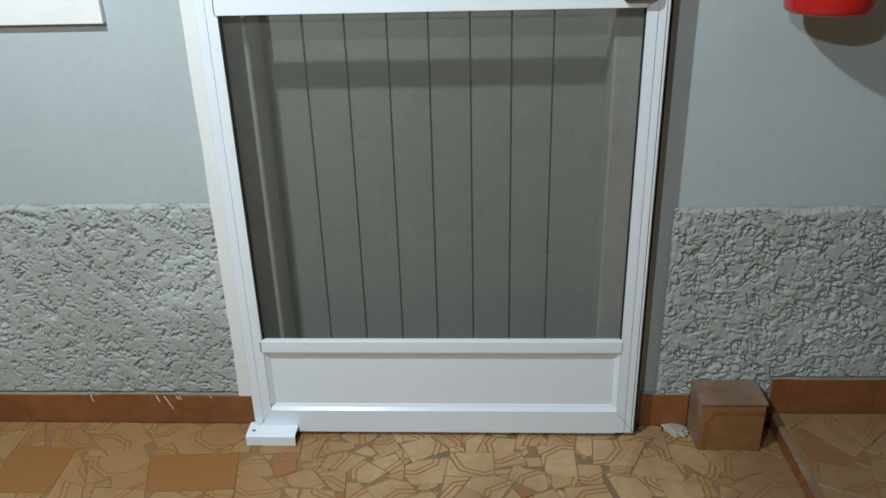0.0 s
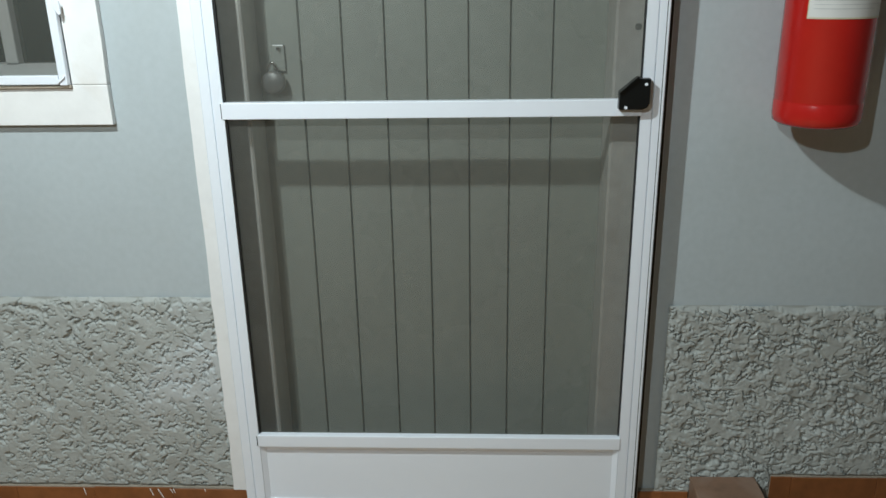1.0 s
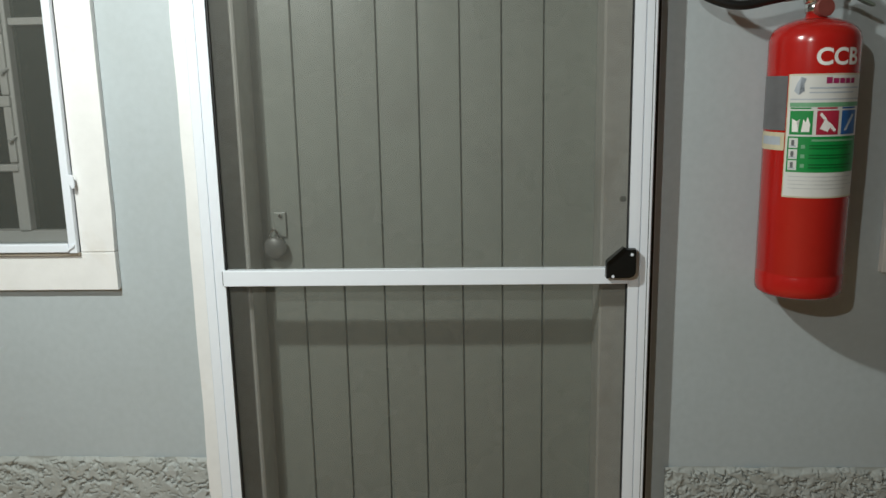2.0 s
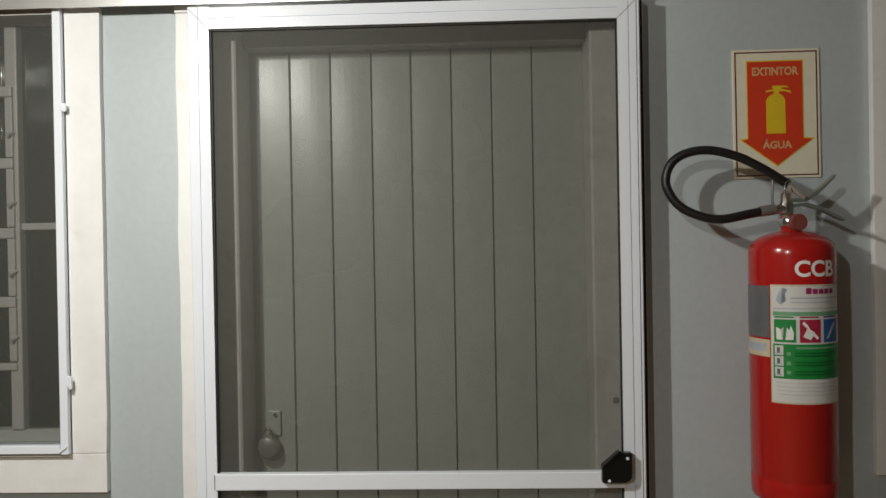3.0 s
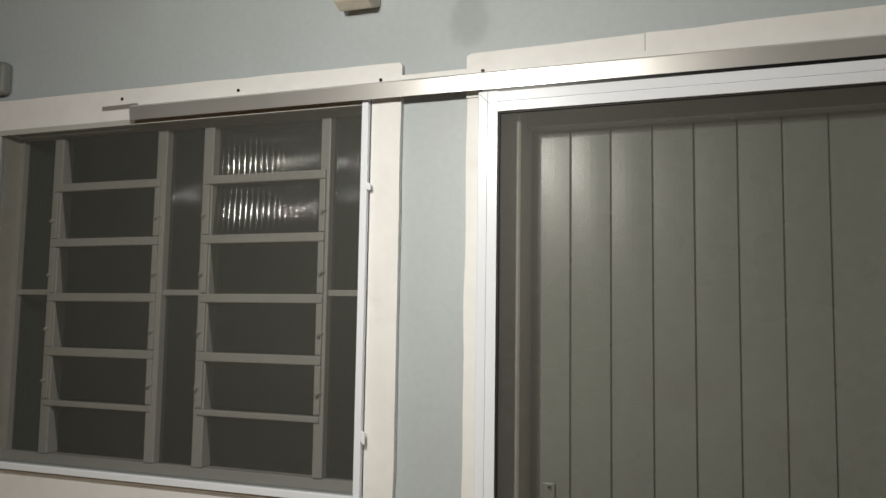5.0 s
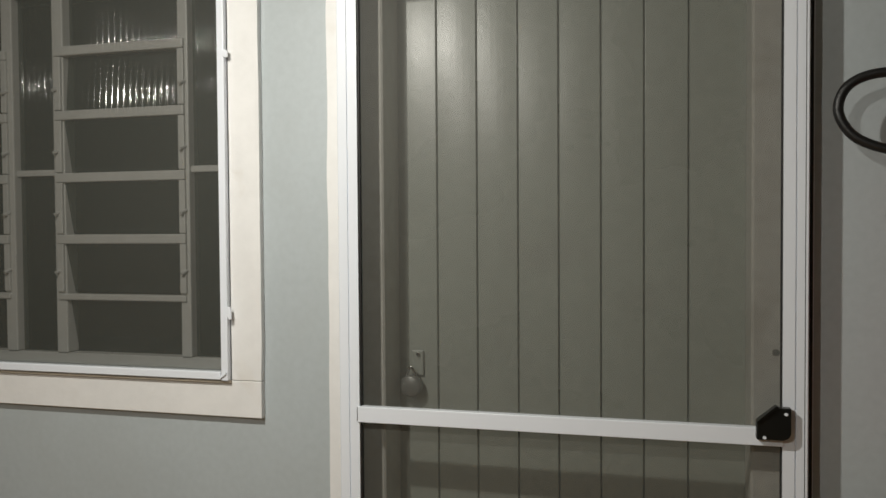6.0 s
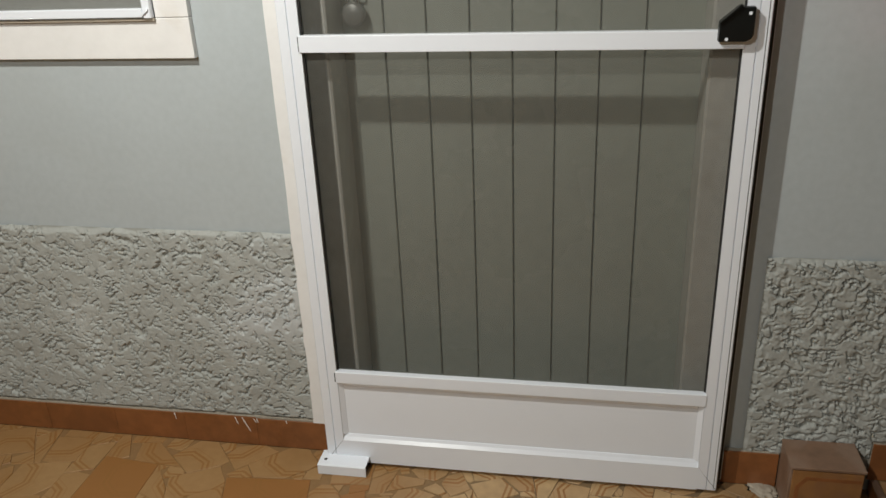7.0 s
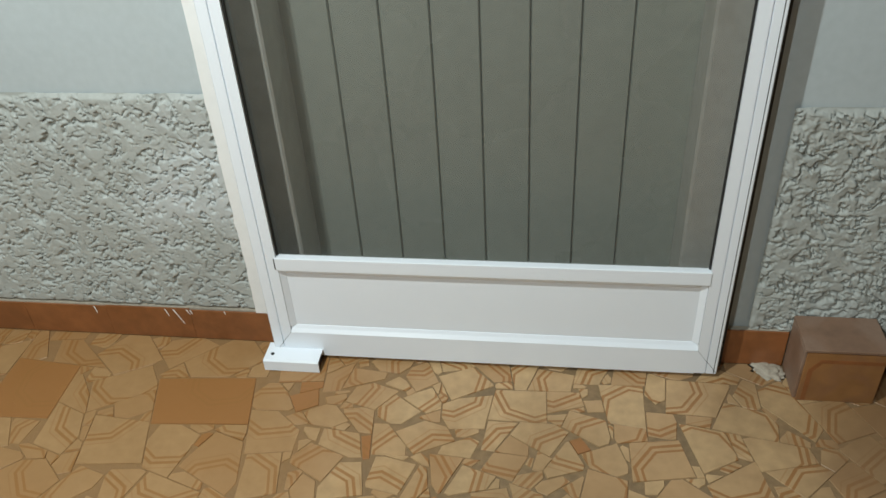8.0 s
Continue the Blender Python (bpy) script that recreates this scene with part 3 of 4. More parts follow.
for a, b in ((WX0 + 0.022, VERT[0][0]), (VERT[1][1], VERT[2][0]), (VERT[3][1], WX1 - 0.022)):
    part("crossbar", boxed(a, b, -0.004, 0.02, 1.604, 1.620, bevel=0.002), STEEL, win)


def ribbed(x0, x1, z0, z1, y, tilt=0.0, pitch=0.0176):
    """A pane with upright ribs, leaning by tilt metres over its height."""
    bm = bmesh.new()
    n = max(8, int((x1 - x0) / pitch * 12))
    rows = []
    for z in (z0, z1):
        lean = tilt * (0.5 - (z - z0) / (z1 - z0))
        rows.append([bm.verts.new((x0 + (x1 - x0) * i / n, y - lean + 0.0018 * math.cos(2 * math.pi * (x1 - x0) * i / n / pitch), z)) for i in range(n + 1)])
    for i in range(n):
        bm.faces.new((rows[0][i], rows[0][i + 1], rows[1][i + 1], rows[1][i]))
    return bm


for a, b in ((WX0 + 0.022, VERT[0][0]), (VERT[1][1], VERT[2][0]), (VERT[3][1], WX1 - 0.022)):
    for z0, z1 in ((1.146, 1.604), (1.620, 2.074)):
        part("pane", ribbed(a, b, z0, z1, 0.010), GLASS, win, smooth=True)
for k, (a, b) in enumerate(((VERT[0][1], VERT[1][0]), (VERT[2][1], VERT[3][0]))):
    for i, (z0, z1) in enumerate(zip(ROWS_Z, ROWS_Z[1:])):
        if i in (0, 5):
            part("pane", ribbed(a, b, z0 - 0.004, z1, 0.014, -0.0008 if i and k else -0.03), GLASS, win, smooth=True)
            continue
        lean = (-0.032, -0.030, -0.026, 0.0118)[i - 1] if k else (-0.030, -0.034, -0.020, -0.026)[i - 1]
        bm = bmesh.new()
        box(bm, a - 0.022, b + 0.020, -0.022, -0.001, z1 - 0.013, z1 + 0.011, bevel=0.003)
        box(bm, a - 0.022, a - 0.003, -0.020, -0.004, z0 + 0.013, z1 - 0.0135, bevel=0.002)
        box(bm, b + 0.003, b + 0.020, -0.020, -0.004, z0 + 0.013, z1 - 0.0135, bevel=0.002)
        if i == 1:
            box(bm, a - 0.020, b + 0.018, -0.018, 0.002, z0 - 0.008, z0 + 0.008, bevel=0.003)
        sash = part("louvre", bm, STEEL, win)
        part("pane", ribbed(a, b, z0 + 0.01, z1 - 0.012, 0.002, lean), GLASS, sash, smooth=True)
        for x in (a - 0.018, b + 0.014):
            part("catch", rod((x, -0.030, z0 + 0.062), (x + 0.006, -0.012, z0 + 0.070), 0.005, 0.004, 10), STEEL, sash)
wscreen = thing("window_screen", "white aluminium framed insect screen over the window", "window screen", at=(0, -0.02, 0))
part("frame_bar", boxed(-0.786, -0.768, -0.012, 0.004, 1.109, 2.088, bevel=0.002), ALU, wscreen)
part("frame_bar", boxed(-1.987, -1.975, -0.006, 0.004, 1.131, 2.072, bevel=0.0015), STEEL, wscreen)
part("frame_bar", boxed(-1.987, -0.787, -0.012, 0.004, 1.111, 1.130, bevel=0.002), ALU, wscreen)
part("frame_bar", boxed(-1.987, -0.787, -0.002, 0.004, 2.073, 2.088), STEEL, wscreen)
bm = bmesh.new()
bmesh.ops.create_grid(bm, x_segments=1, y_segments=1, size=0.5)
bmesh.ops.transform(bm, verts=bm.verts[:], matrix=pose((-1.975 - 0.786) / 2, 0.001, (1.13 + 2.073) / 2, 90) @ Matrix.Diagonal((1.975 - 0.786, 0.943, 1, 1)))
part("insect_mesh", bm, MESH, wscreen, "fine grey insect mesh")
# one grey-brown strip gives the gap both its dirt and its shadow
part("dirt_shadow_seam", boxed(-1.987, -0.765, -0.006, 0.0015, 1.1035, 1.1085), CEMENT, wscreen, "dirty gap under the screen frame, its shadow coloured in")
for z, length in ((1.868, 0.004), (1.275, 0.016)):
    clip = part("turn_clip", prism([(-0.770, z - 0.006), (-0.760, z - 0.007 - length), (-0.755, z - 0.004 - length), (-0.756, z + 0.006), (-0.764, z + 0.009), (-0.772, z + 0.006)], "y", -0.017, -0.0125, 0.001), ALU, wscreen)
part("corner_clip", prism([(-0.786, 1.114), (-0.772, 1.124), (-0.770, 1.129), (-0.775, 1.130), (-0.789, 1.119)], "y", -0.016, -0.0122, 0.001), ALU, wscreen)

# ---- fire extinguisher ----
EX, EY, ER = 0.768, -0.096, 0.083
ext = thing("fire_extinguisher", "red water fire extinguisher with black hose, hung on the wall", "fire extinguisher", at=(EX, EY, 1.03))
body = [(0.058, 0.004), (0.074, 0.0), (0.0815, 0.006), (ER, 0.018), (ER, 0.044), (0.0815, 0.047), (ER, 0.050), (ER, 0.492), (0.0822, 0.502), (0.0795, 0.511), (0.074, 0.519), (0.065, 0.526), (0.052, 0.532), (0.036, 0.537), (0.020, 0.540), (0.018, 0.552)]
tank = part("tank", lathe(body, (0, 0, 0), 64), RED, ext, smooth=True)
part("neck_ring", lathe([(0.020, 0.548), (0.0225, 0.551), (0.0225, 0.566), (0.018, 0.570)], (0, 0, 0), 28), CHROME, ext, smooth=True)
valve = part("valve", lathe([(0.014, 0.566), (0.016, 0.572), (0.016, 0.592), (0.012, 0.600), (0.012, 0.615), (0.008, 0.620)], (-0.010, 0, 0), 24), CHROME, ext, smooth=True)
part("gauge", rod((0.003, -0.010, 0.556), (0.006, -0.030, 0.557), 0.0172, 0.0165, 28), DARKRED, valve, "dull red pressure gauge cap")
part("outlet", rod((-0.014, -0.006, 0.585), (-0.052, -0.012, 0.582), 0.0095), CHROME, valve)
part("lower_lever", prism([(-0.006, 0.594), (0.028, 0.597), (0.060, 0.587), (0.096, 0.568), (0.106, 0.562), (0.104, 0.558), (0.092, 0.563), (0.056, 0.581), (0.026, 0.590), (-0.006, 0.587)], "y", -0.010, 0.008, 0.0015), LEVER, valve, "plated steel carrying lever")
part("upper_lever", prism([(-0.004, 0.606), (0.026, 0.607), (0.056, 0.626), (0.088, 0.654), (0.085, 0.645), (0.056, 0.617), (0.030, 0.599), (-0.004, 0.599)], "y", -0.010, 0.008, 0.0015), LEVER, valve, "plated steel squeeze lever")
part("seal_wire", tube([(-0.012, -0.016, 0.600), (-0.020, -0.020, 0.622), (-0.012, -0.018, 0.640), (-0.002, -0.016, 0.618)], 0.0014, 8), CHROME, valve)
part("nozzle_clip", tube([(-0.034, 0.004, 0.585), (-0.036, 0.002, 0.62), (-0.034, 0.0, 0.656)], 0.0032, 8), LOCK, valve)
hose_line = [(-0.052, -0.012, 0.582), (-0.090, -0.012, 0.575), (-0.140, -0.010, 0.566), (-0.180, -0.006, 0.572), (-0.220, 0.0, 0.592), (-0.243, 0.004, 0.622), (-0.249, 0.006, 0.652), (-0.236, 0.006, 0.684), (-0.205, 0.004, 0.703), (-0.160, 0.0, 0.707), (-0.105, -0.004, 0.692), (-0.055, -0.008, 0.665), (-0.008, -0.010, 0.634)]
hose = part("hose", tube(hose_line, 0.0092, 16, 10), HOSE, ext, smooth=True)
part("hose_sleeve", rod((-0.036, -0.011, 0.584), (-0.066, -0.0125, 0.580), 0.0108), LOCK, hose, "grey crimped sleeve")
part("nozzle", rod((-0.010, -0.0100, 0.6355), (0.016, -0.011, 0.613), 0.0092, 0.0066), BRUSHED, hose)
part("nozzle_tip", rod((0.016, -0.011, 0.613), (0.024, -0.0114, 0.606), 0.0048, 0.004), BRUSHED, hose)
part("wall_bracket", boxed(-0.02, 0.02, 0.074, 0.0955, 0.43, 0.485, bevel=0.002), LOCK, ext)


def wrap(bm, lift):
    """Bends a flat sheet in the xz plane onto the tank; x is the arc from the side that faces the room."""
    for v in bm.verts:
        a = v.co.x / ER
        r = ER + lift
        v.co = (r * math.sin(a), -r * math.cos(a), v.co.z)
    return bm


def patch(x0, x1, z0, z1, lift):
    bm = bmesh.new()
    n = max(1, int(abs(x1 - x0) / 0.006))
    low = [bm.verts.new((x0 + (x1 - x0) * i / n, 0, z0)) for i in range(n + 1)]
    top = [bm.verts.new((x0 + (x1 - x0) * i / n, 0, z1)) for i in range(n + 1)]
    for i in range(n):
        bm.faces.new((low[i], low[i + 1], top[i + 1], top[i]))
    return wrap(bm, lift)


LX, LZ0, LZ1 = -0.0695, 0.203, 0.435
label = part("label", patch(LX, 0.080, LZ0, LZ1, 0.0008), WHITE, ext, "white instruction label with green and red panels", smooth=True)
part("label_edge", patch(LX - 0.0022, LX, LZ0, LZ1, 0.0007), BEIGELAB, label, smooth=True)
part("maker_mark", wrap(prism([(LX + 0.009, 0.404), (LX + 0.018, 0.396), (LX + 0.028, 0.404), (LX + 0.026, 0.416), (LX + 0.030, 0.426), (LX + 0.021, 0.430), (LX + 0.014, 0.419)], "y", 0, 0.0001), 0.0012), FAINT, label, "small pale blue emblem")
for i in range(5):
    part("print_bar", patch(-0.006 + 0.0125 * i, 0.0045 + 0.0125 * i, 0.417, 0.4265 + 0.002 * (i == 0), 0.0013), PURPLE, label, "dark purple print")
part("print_bar", patch(LX + 0.036, 0.07, 0.4075, 0.4105, 0.0013), FAINT, label)
part("print_bar", patch(LX + 0.036, 0.055, 0.3995, 0.402, 0.0013), FAINT, label)
part("print_bar", patch(LX + 0.003, 0.077, 0.3875, 0.3895, 0.0013), FAINT, label)
part("green_band", patch(LX + 0.003, 0.077, 0.3745, 0.3825, 0.0013), PALEGREEN, label, "pale green band")
for i, mat in enumerate((GREEN, LRED, BLUE)):
    x = LX + 0.005 + 0.0465 * i
    part("caption_bar", patch(x, x + 0.036, 0.3705, 0.3735, 0.0013), (GREEN, LRED, BLUE)[i], label)
    sq = part("class_square", patch(x, x + 0.040, 0.323, 0.3675, 0.0013), mat, label)
    if i == 0:
        part("pictogram", wrap(prism([(x + 0.005, 0.328), (x + 0.016, 0.328), (x + 0.018, 0.352), (x + 0.012, 0.348), (x + 0.004, 0.353)], "y", 0, 0.0001), 0.0019), LETTER, sq)
        part("pictogram", wrap(prism([(x + 0.021, 0.328), (x + 0.035, 0.328), (x + 0.036, 0.342), (x + 0.031, 0.356), (x + 0.028, 0.346), (x + 0.024, 0.352)], "y", 0, 0.0001), 0.0019), LETTER, sq)
    elif i == 1:
        part("pictogram", wrap(prism([(x + 0.006, 0.334), (x + 0.020, 0.328), (x + 0.028, 0.342), (x + 0.014, 0.352)], "y", 0, 0.0001), 0.0019), LETTER, sq)
        part("pictogram", wrap(prism([(x + 0.004, 0.360), (x + 0.008, 0.364), (x + 0.036, 0.332), (x + 0.032, 0.328)], "y", 0, 0.0001), 0.0022), LETTER, sq)
    else:
        part("pictogram", wrap(prism([(x + 0.006, 0.330), (x + 0.012, 0.330), (x + 0.032, 0.358), (x + 0.026, 0.361)], "y", 0, 0.0001), 0.0019), FAINT, sq)
panel = part("green_panel", patch(LX + 0.003, 0.077, 0.252, 0.3195, 0.0013), GREEN, label, "green instruction panel")
part("print_bar", patch(LX + 0.045, 0.065, 0.3105, 0.3145, 0.0018), PALEGREEN, panel)
for z in (0.297, 0.279, 0.261):
    part("bullet", patch(LX + 0.028, LX + 0.035, z, z + 0.007, 0.0018), PALEGREEN, panel)
    for j in range(2):
        part("print_bar", patch(LX + 0.042, 0.060 - 0.01 * j, z + 0.0045 - 0.0055 * j, z + 0.007 - 0.0055 * j, 0.0018), DEEPGREEN, panel)
for z in (0.298, 0.277, 0.256):
    ic = part("step_icon", patch(LX + 0.006, LX + 0.022, z, z + 0.0185, 0.0018), WHITE, label)
    part("pictogram", patch(LX + 0.0105, LX + 0.016, z + 0.003, z + 0.015, 0.0023), GREYLAB, ic)
    part("pictogram", patch(LX + 0.007, LX + 0.0195, z + 0.0025, z + 0.0045, 0.0025), FAINT, ic)
for i, reach in enumerate((0.068, 0.060, 0.071, 0.052)):
    part("print_bar", patch(LX + 0.008, reach, 0.243 - 0.0075 * i, 0.2444 - 0.0075 * i, 0.0013), SMALLPRINT, label)
part("label_rim", patch(LX + 0.0005, 0.080, LZ0 + 0.0005, LZ0 + 0.003, 0.0012), BEIGELAB, label)
part("label_rim", patch(LX + 0.0005, 0.080, LZ1 - 0.003, LZ1 - 0.0005, 0.0012), BEIGELAB, label)
part("inspection_tag", patch(-0.150, LX - 0.004, 0.330, 0.432, 0.0008), GREYLAB, ext, "dark grey inspection sticker", smooth=True)
tag = part("date_tag", patch(-0.150, LX - 0.004, 0.292, 0.326, 0.0008), BEIGELAB, ext, "yellowed date sticker", smooth=True)
part("print_bar", patch(-0.135, LX - 0.012, 0.302, 0.318, 0.0013), FAINT, tag)
bm = lettering("CCB", 0.084, 0.032, heavy=0.028)
for k in range(1, 30):
    bmesh.ops.bisect_plane(bm, geom=bm.verts[:] + bm.edges[:] + bm.faces[:], plane_co=(-0.045 + 0.003 * k, 0, 0), plane_no=(1, 0, 0))
part("letters", wrap(moved(bm, 0.0165, 0, 0.466), 0.0008), LETTER, ext, "white painted letters")

# ---- sign ----
SX0, SX1, SZ0, SZ1 = 0.684, 0.868, 1.684, 1.960
SW, SH = SX1 - SX0, SZ1 - SZ0
sign = thing("extinguisher_sign", "cream and red fire extinguisher sign plate on the wall", "sign", at=(SX0, 0, SZ1))
sign.rotation_euler = (0, radians(-0.3), 0)
part("plate", boxed(0, SW, -0.004, -0.0003, -SH, 0, bevel=0.0008), CREAM, sign)
e = 0.005
for x0, x1, z0, z1 in ((e, SW - e, -e - 0.0028, -e), (e, SW - e, -SH + e, -SH + e + 0.0028), (e, e + 0.0028, -SH + e + 0.0028, -e - 0.0028), (SW - e - 0.0028, SW - e, -SH + e + 0.0028, -e - 0.0028)):
    part("border", boxed(x0, x1, -0.0046, -0.0042, z0, z1), BORDER, sign)


def at_sign(*uv):
    return [(u * SW, -v * SH) for u, v in uv]


part("arrow_edge", prism(at_sign((0.158, 0.087), (0.812, 0.087), (0.812, 0.686), (0.935, 0.694), (0.5, 0.912), (0.065, 0.694), (0.158, 0.686)), "y", -0.0046, -0.0042), YELLOW, sign, "thin yellow outline of the arrow")
part("arrow", prism(at_sign((0.17, 0.096), (0.80, 0.096), (0.80, 0.695), (0.905, 0.70), (0.5, 0.90), (0.095, 0.70), (0.17, 0.695)), "y", -0.0052, -0.0047), SIGNRED, sign, "red downward arrow")
part("extinguisher_figure", prism(at_sign((0.38, 0.655), (0.38, 0.40), (0.40, 0.375), (0.44, 0.355), (0.47, 0.345), (0.47, 0.325), (0.38, 0.335), (0.38, 0.322), (0.46, 0.312), (0.45, 0.285), (0.60, 0.285), (0.65, 0.30), (0.56, 0.298), (0.56, 0.31), (0.66, 0.325), (0.67, 0.345), (0.60, 0.33), (0.53, 0.327), (0.53, 0.345), (0.57, 0.36), (0.59, 0.38), (0.60, 0.405), (0.60, 0.655)), "y", -0.0058, -0.0053), YELLOW, sign, "yellow extinguisher figure")
part("word", moved(lettering("EXTINTOR", 0.53 * SW, 0.066 * SH, heavy=0.034), 0.49 * SW, -0.0052, -0.172 * SH), PALE, sign, "pale raised word")
part("word", moved(lettering("ÁGUA", 0.34 * SW, 0.074 * SH, heavy=0.034), 0.50 * SW, -0.0052, -0.735 * SH), PALE, sign, "pale raised word")

# ---- beams and panel over the passage ----
porch = thing("mezzanine_beams", "white painted beams carrying a beige panel overhead", "beams", kind="structure")
part("fascia", boxed(0.600, 0.653, -0.95, -0.001, 2.174, 2.62, bevel=0.003), BEAM, porch)
part("beam", boxed(0.813, 0.864, -0.95, -0.026, 2.176, 2.239, bevel=0.003), BEAM, porch)
part("beam", boxed(1.14, 1.19, -0.95, -0.026, 2.176, 2.239, bevel=0.003), BEAM, porch)
part("beam", boxed(1.50, 1.55, -0.95, -0.026, 2.176, 2.239, bevel=0.003), BEAM, porch)
# ledger coloured dark for the shade between beams and panel
part("ledger", boxed(0.654, EAST, -0.025, -0.001, 2.174, 2.239), LEDGERSHADE, porch)
part("panel", boxed(0.654, EAST, -0.95, -0.001, 2.240, 2.27), PLY, porch)

# ---- fixtures on the wall ----
jbox = thing("junction_box", "grey plastic junction box on the wall above the window", "junction box", at=(-2.035, 0, 2.247))
part("box", boxed(-0.072, 0.072, -0.045, -0.0005, -0.05, 0.05, bevel=0.016, segments=4), GREYBOX, jbox)
part("lid", boxed(-0.066, 0.066, -0.052, -0.0455, -0.044, 0.044, bevel=0.010, segments=4), GREYBOX, jbox)
part("screw", rod((0.055, -0.0515, 0.033), (0.055, -0.0535, 0.033), 0.004), LOCK, jbox)
bracket = thing("wall_fixture", "taupe plastic fixture fixed high on the wall", "wall fixture", at=(-0.80, 0, 2.307))
part("housing", prism([(-0.001, 0.26), (-0.001, 0.02), (-0.05, 0.0), (-0.085, 0.012), (-0.13, 0.10), (-0.13, 0.26)], "x", -0.045, 0.045, 0.004), TAUPE, bracket)
part("mount", boxed(-0.055, 0.055, -0.012, -0.0008, 0.265, 0.30, bevel=0.002), TAUPE, bracket)
for (x, y, z), around, down in LAMPS:
    lamp = thing("ceiling_lamp", "bare round bulb hanging from the porch ceiling", "lamp", group="porch lamps", at=(x, y, z))
    part("socket", lathe([(0.010, 0.112), (0.024, 0.105), (0.022, 0.05)], (0, 0, 0), 24), CEILING, lamp, smooth=True)
    part("rose", lathe([(0.05, 0.0), (0.05, -0.016), (0.012, -0.024)], (0, 0, TOP - z - 0.0005), 24), CEILING, lamp, smooth=True)
    part("cord", rod((0, 0, 0.11), (0, 0, TOP - z - 0.02), 0.004), BLACK, lamp)
    part("bulb", lathe([(0.014, 0.049), (0.022, 0.03), (0.03, 0.008), (0.03, -0.008), (0.022, -0.024), (0.008, -0.032)], (0, 0, 0), 24), BULB, lamp, smooth=True)

# ---- tiled block, step and baseboards ----
STEP_X, STEP_Z = 0.832, 0.040
block = thing("tiled_block", "small brown tiled block against the wall", "tiled block", at=(0.62, -0.113, 0))
part("core", boxed(0.006, 0.147, 0.005, 0.098, 0.0, 0.130), CEMENT, block)
part("front_tile", boxed(0.004, 0.151, -0.001, 0.0045, 0.0, 0.128, bevel=0.0015), BLOCKTILE, block)
part("inlay", prism([(0.012, 0.002), (0.012, 0.085), (0.032, 0.112), (0.148, 0.112), (0.148, 0.1035), (0.036, 0.1035), (0.021, 0.082), (0.021, 0.002)], "y", -0.0016, -0.0011), TERRA, block, "darker brown glaze lines")
part("side_tile", boxed(-0.001, 0.0055, 0.005, 0.100, 0.0, 0.128, bevel=0.0015), BLOCKTOP, block)
part("side_tile", boxed(0.1475, 0.154, 0.005, 0.100, 0.0, 0.128, bevel=0.0015), BLOCKTOP, block)
part("top_tile", boxed(-0.002, 0.155, -0.003, 0.100, 0.1305, 0.138, bevel=0.002), BLOCKTOP, block, "dusty brown top tile")
lump = bmesh.new()
bmesh.ops.create_icosphere(lump, subdivisions=4, radius=1.0)
for v in lump.verts:
    n = 1 + 0.45 * noise.noise(v.co * 2.3) + 0.2 * noise.noise(v.co * 6.0)
    v.co = (0.585 + v.co.x * 0.030 * n, -0.034 + v.co.y * 0.026 * n - 0.35 * v.co.x * 0.03, max(0.0, v.co.z * 0.008 * n))
tagged(part("cement_residue", lump, CEMENT, smooth=True), "lump of spilled pale cement on the floor", "cement")


def skirting(x0, x1, z0, z1, length, y=-0.016):
    base = thing("baseboard", "glazed terracotta skirting tiles along the wall foot", "baseboard", kind="structure")
    part("mortar", boxed(x0, x1, y + 0.004, -0.001, z0, z1 + 0.001), CEMENT, base)
    x = x1
    while x > x0 + 0.02:
        a = max(x0, x - length)
        d = rng.uniform(-0.0012, 0.0012)
        part("tile", boxed(a + 0.0003, x - 0.0003, y + d, y + 0.0038 + d, z0 + 0.001, z1 + rng.uniform(-0.003, 0.001), bevel=0.0006, segments=1), TERRA, base)
        x -= length
    return base


left_base = skirting(-2.4, -0.478, 0.0, 0.087, 0.205)
for x, lean, h in ((-0.742, 0.006, 0.020), (-0.722, 0.018, 0.040), (-0.690, 0.006, 0.012), (-0.682, 0.004, 0.012), (-0.60, 0.001, 0.008), (-0.915, 0.003, 0.02)):
    part("paint_drip", prism([(x, 0.086), (x + 0.0028, 0.086), (x + lean + 0.0022, 0.086 - h), (x + lean + 0.0008, 0.086 - h)], "y", -0.0186, -0.0178), BOARD, left_base, "white paint drip")
skirting(0.487, 0.617, 0.0, 0.092, 0.205)
skirting(0.815, EAST, STEP_Z, 0.140, 0.205)


# ---- broken-tile mosaic floor ----
def clip(poly, px, py, nx, ny):
    """The part of a polygon on the side of a line that the normal points away from."""
    out = []
    for i, (ax, ay) in enumerate(poly):
        bx, by = poly[(i + 1) % len(poly)]
        da, db = (ax - px) * nx + (ay - py) * ny, (bx - px) * nx + (by - py) * ny
        if da <= 0:
            out.append((ax, ay))
        if (da < 0 < db) or (db < 0 < da):
            s = da / (da - db)
            out.append((ax + (bx - ax) * s, ay + (by - ay) * s))
    return out


def area(poly):
    return 0.5 * sum(a[0] * b[1] - b[0] * a[1] for a, b in zip(poly, poly[1:] + poly[:1]))


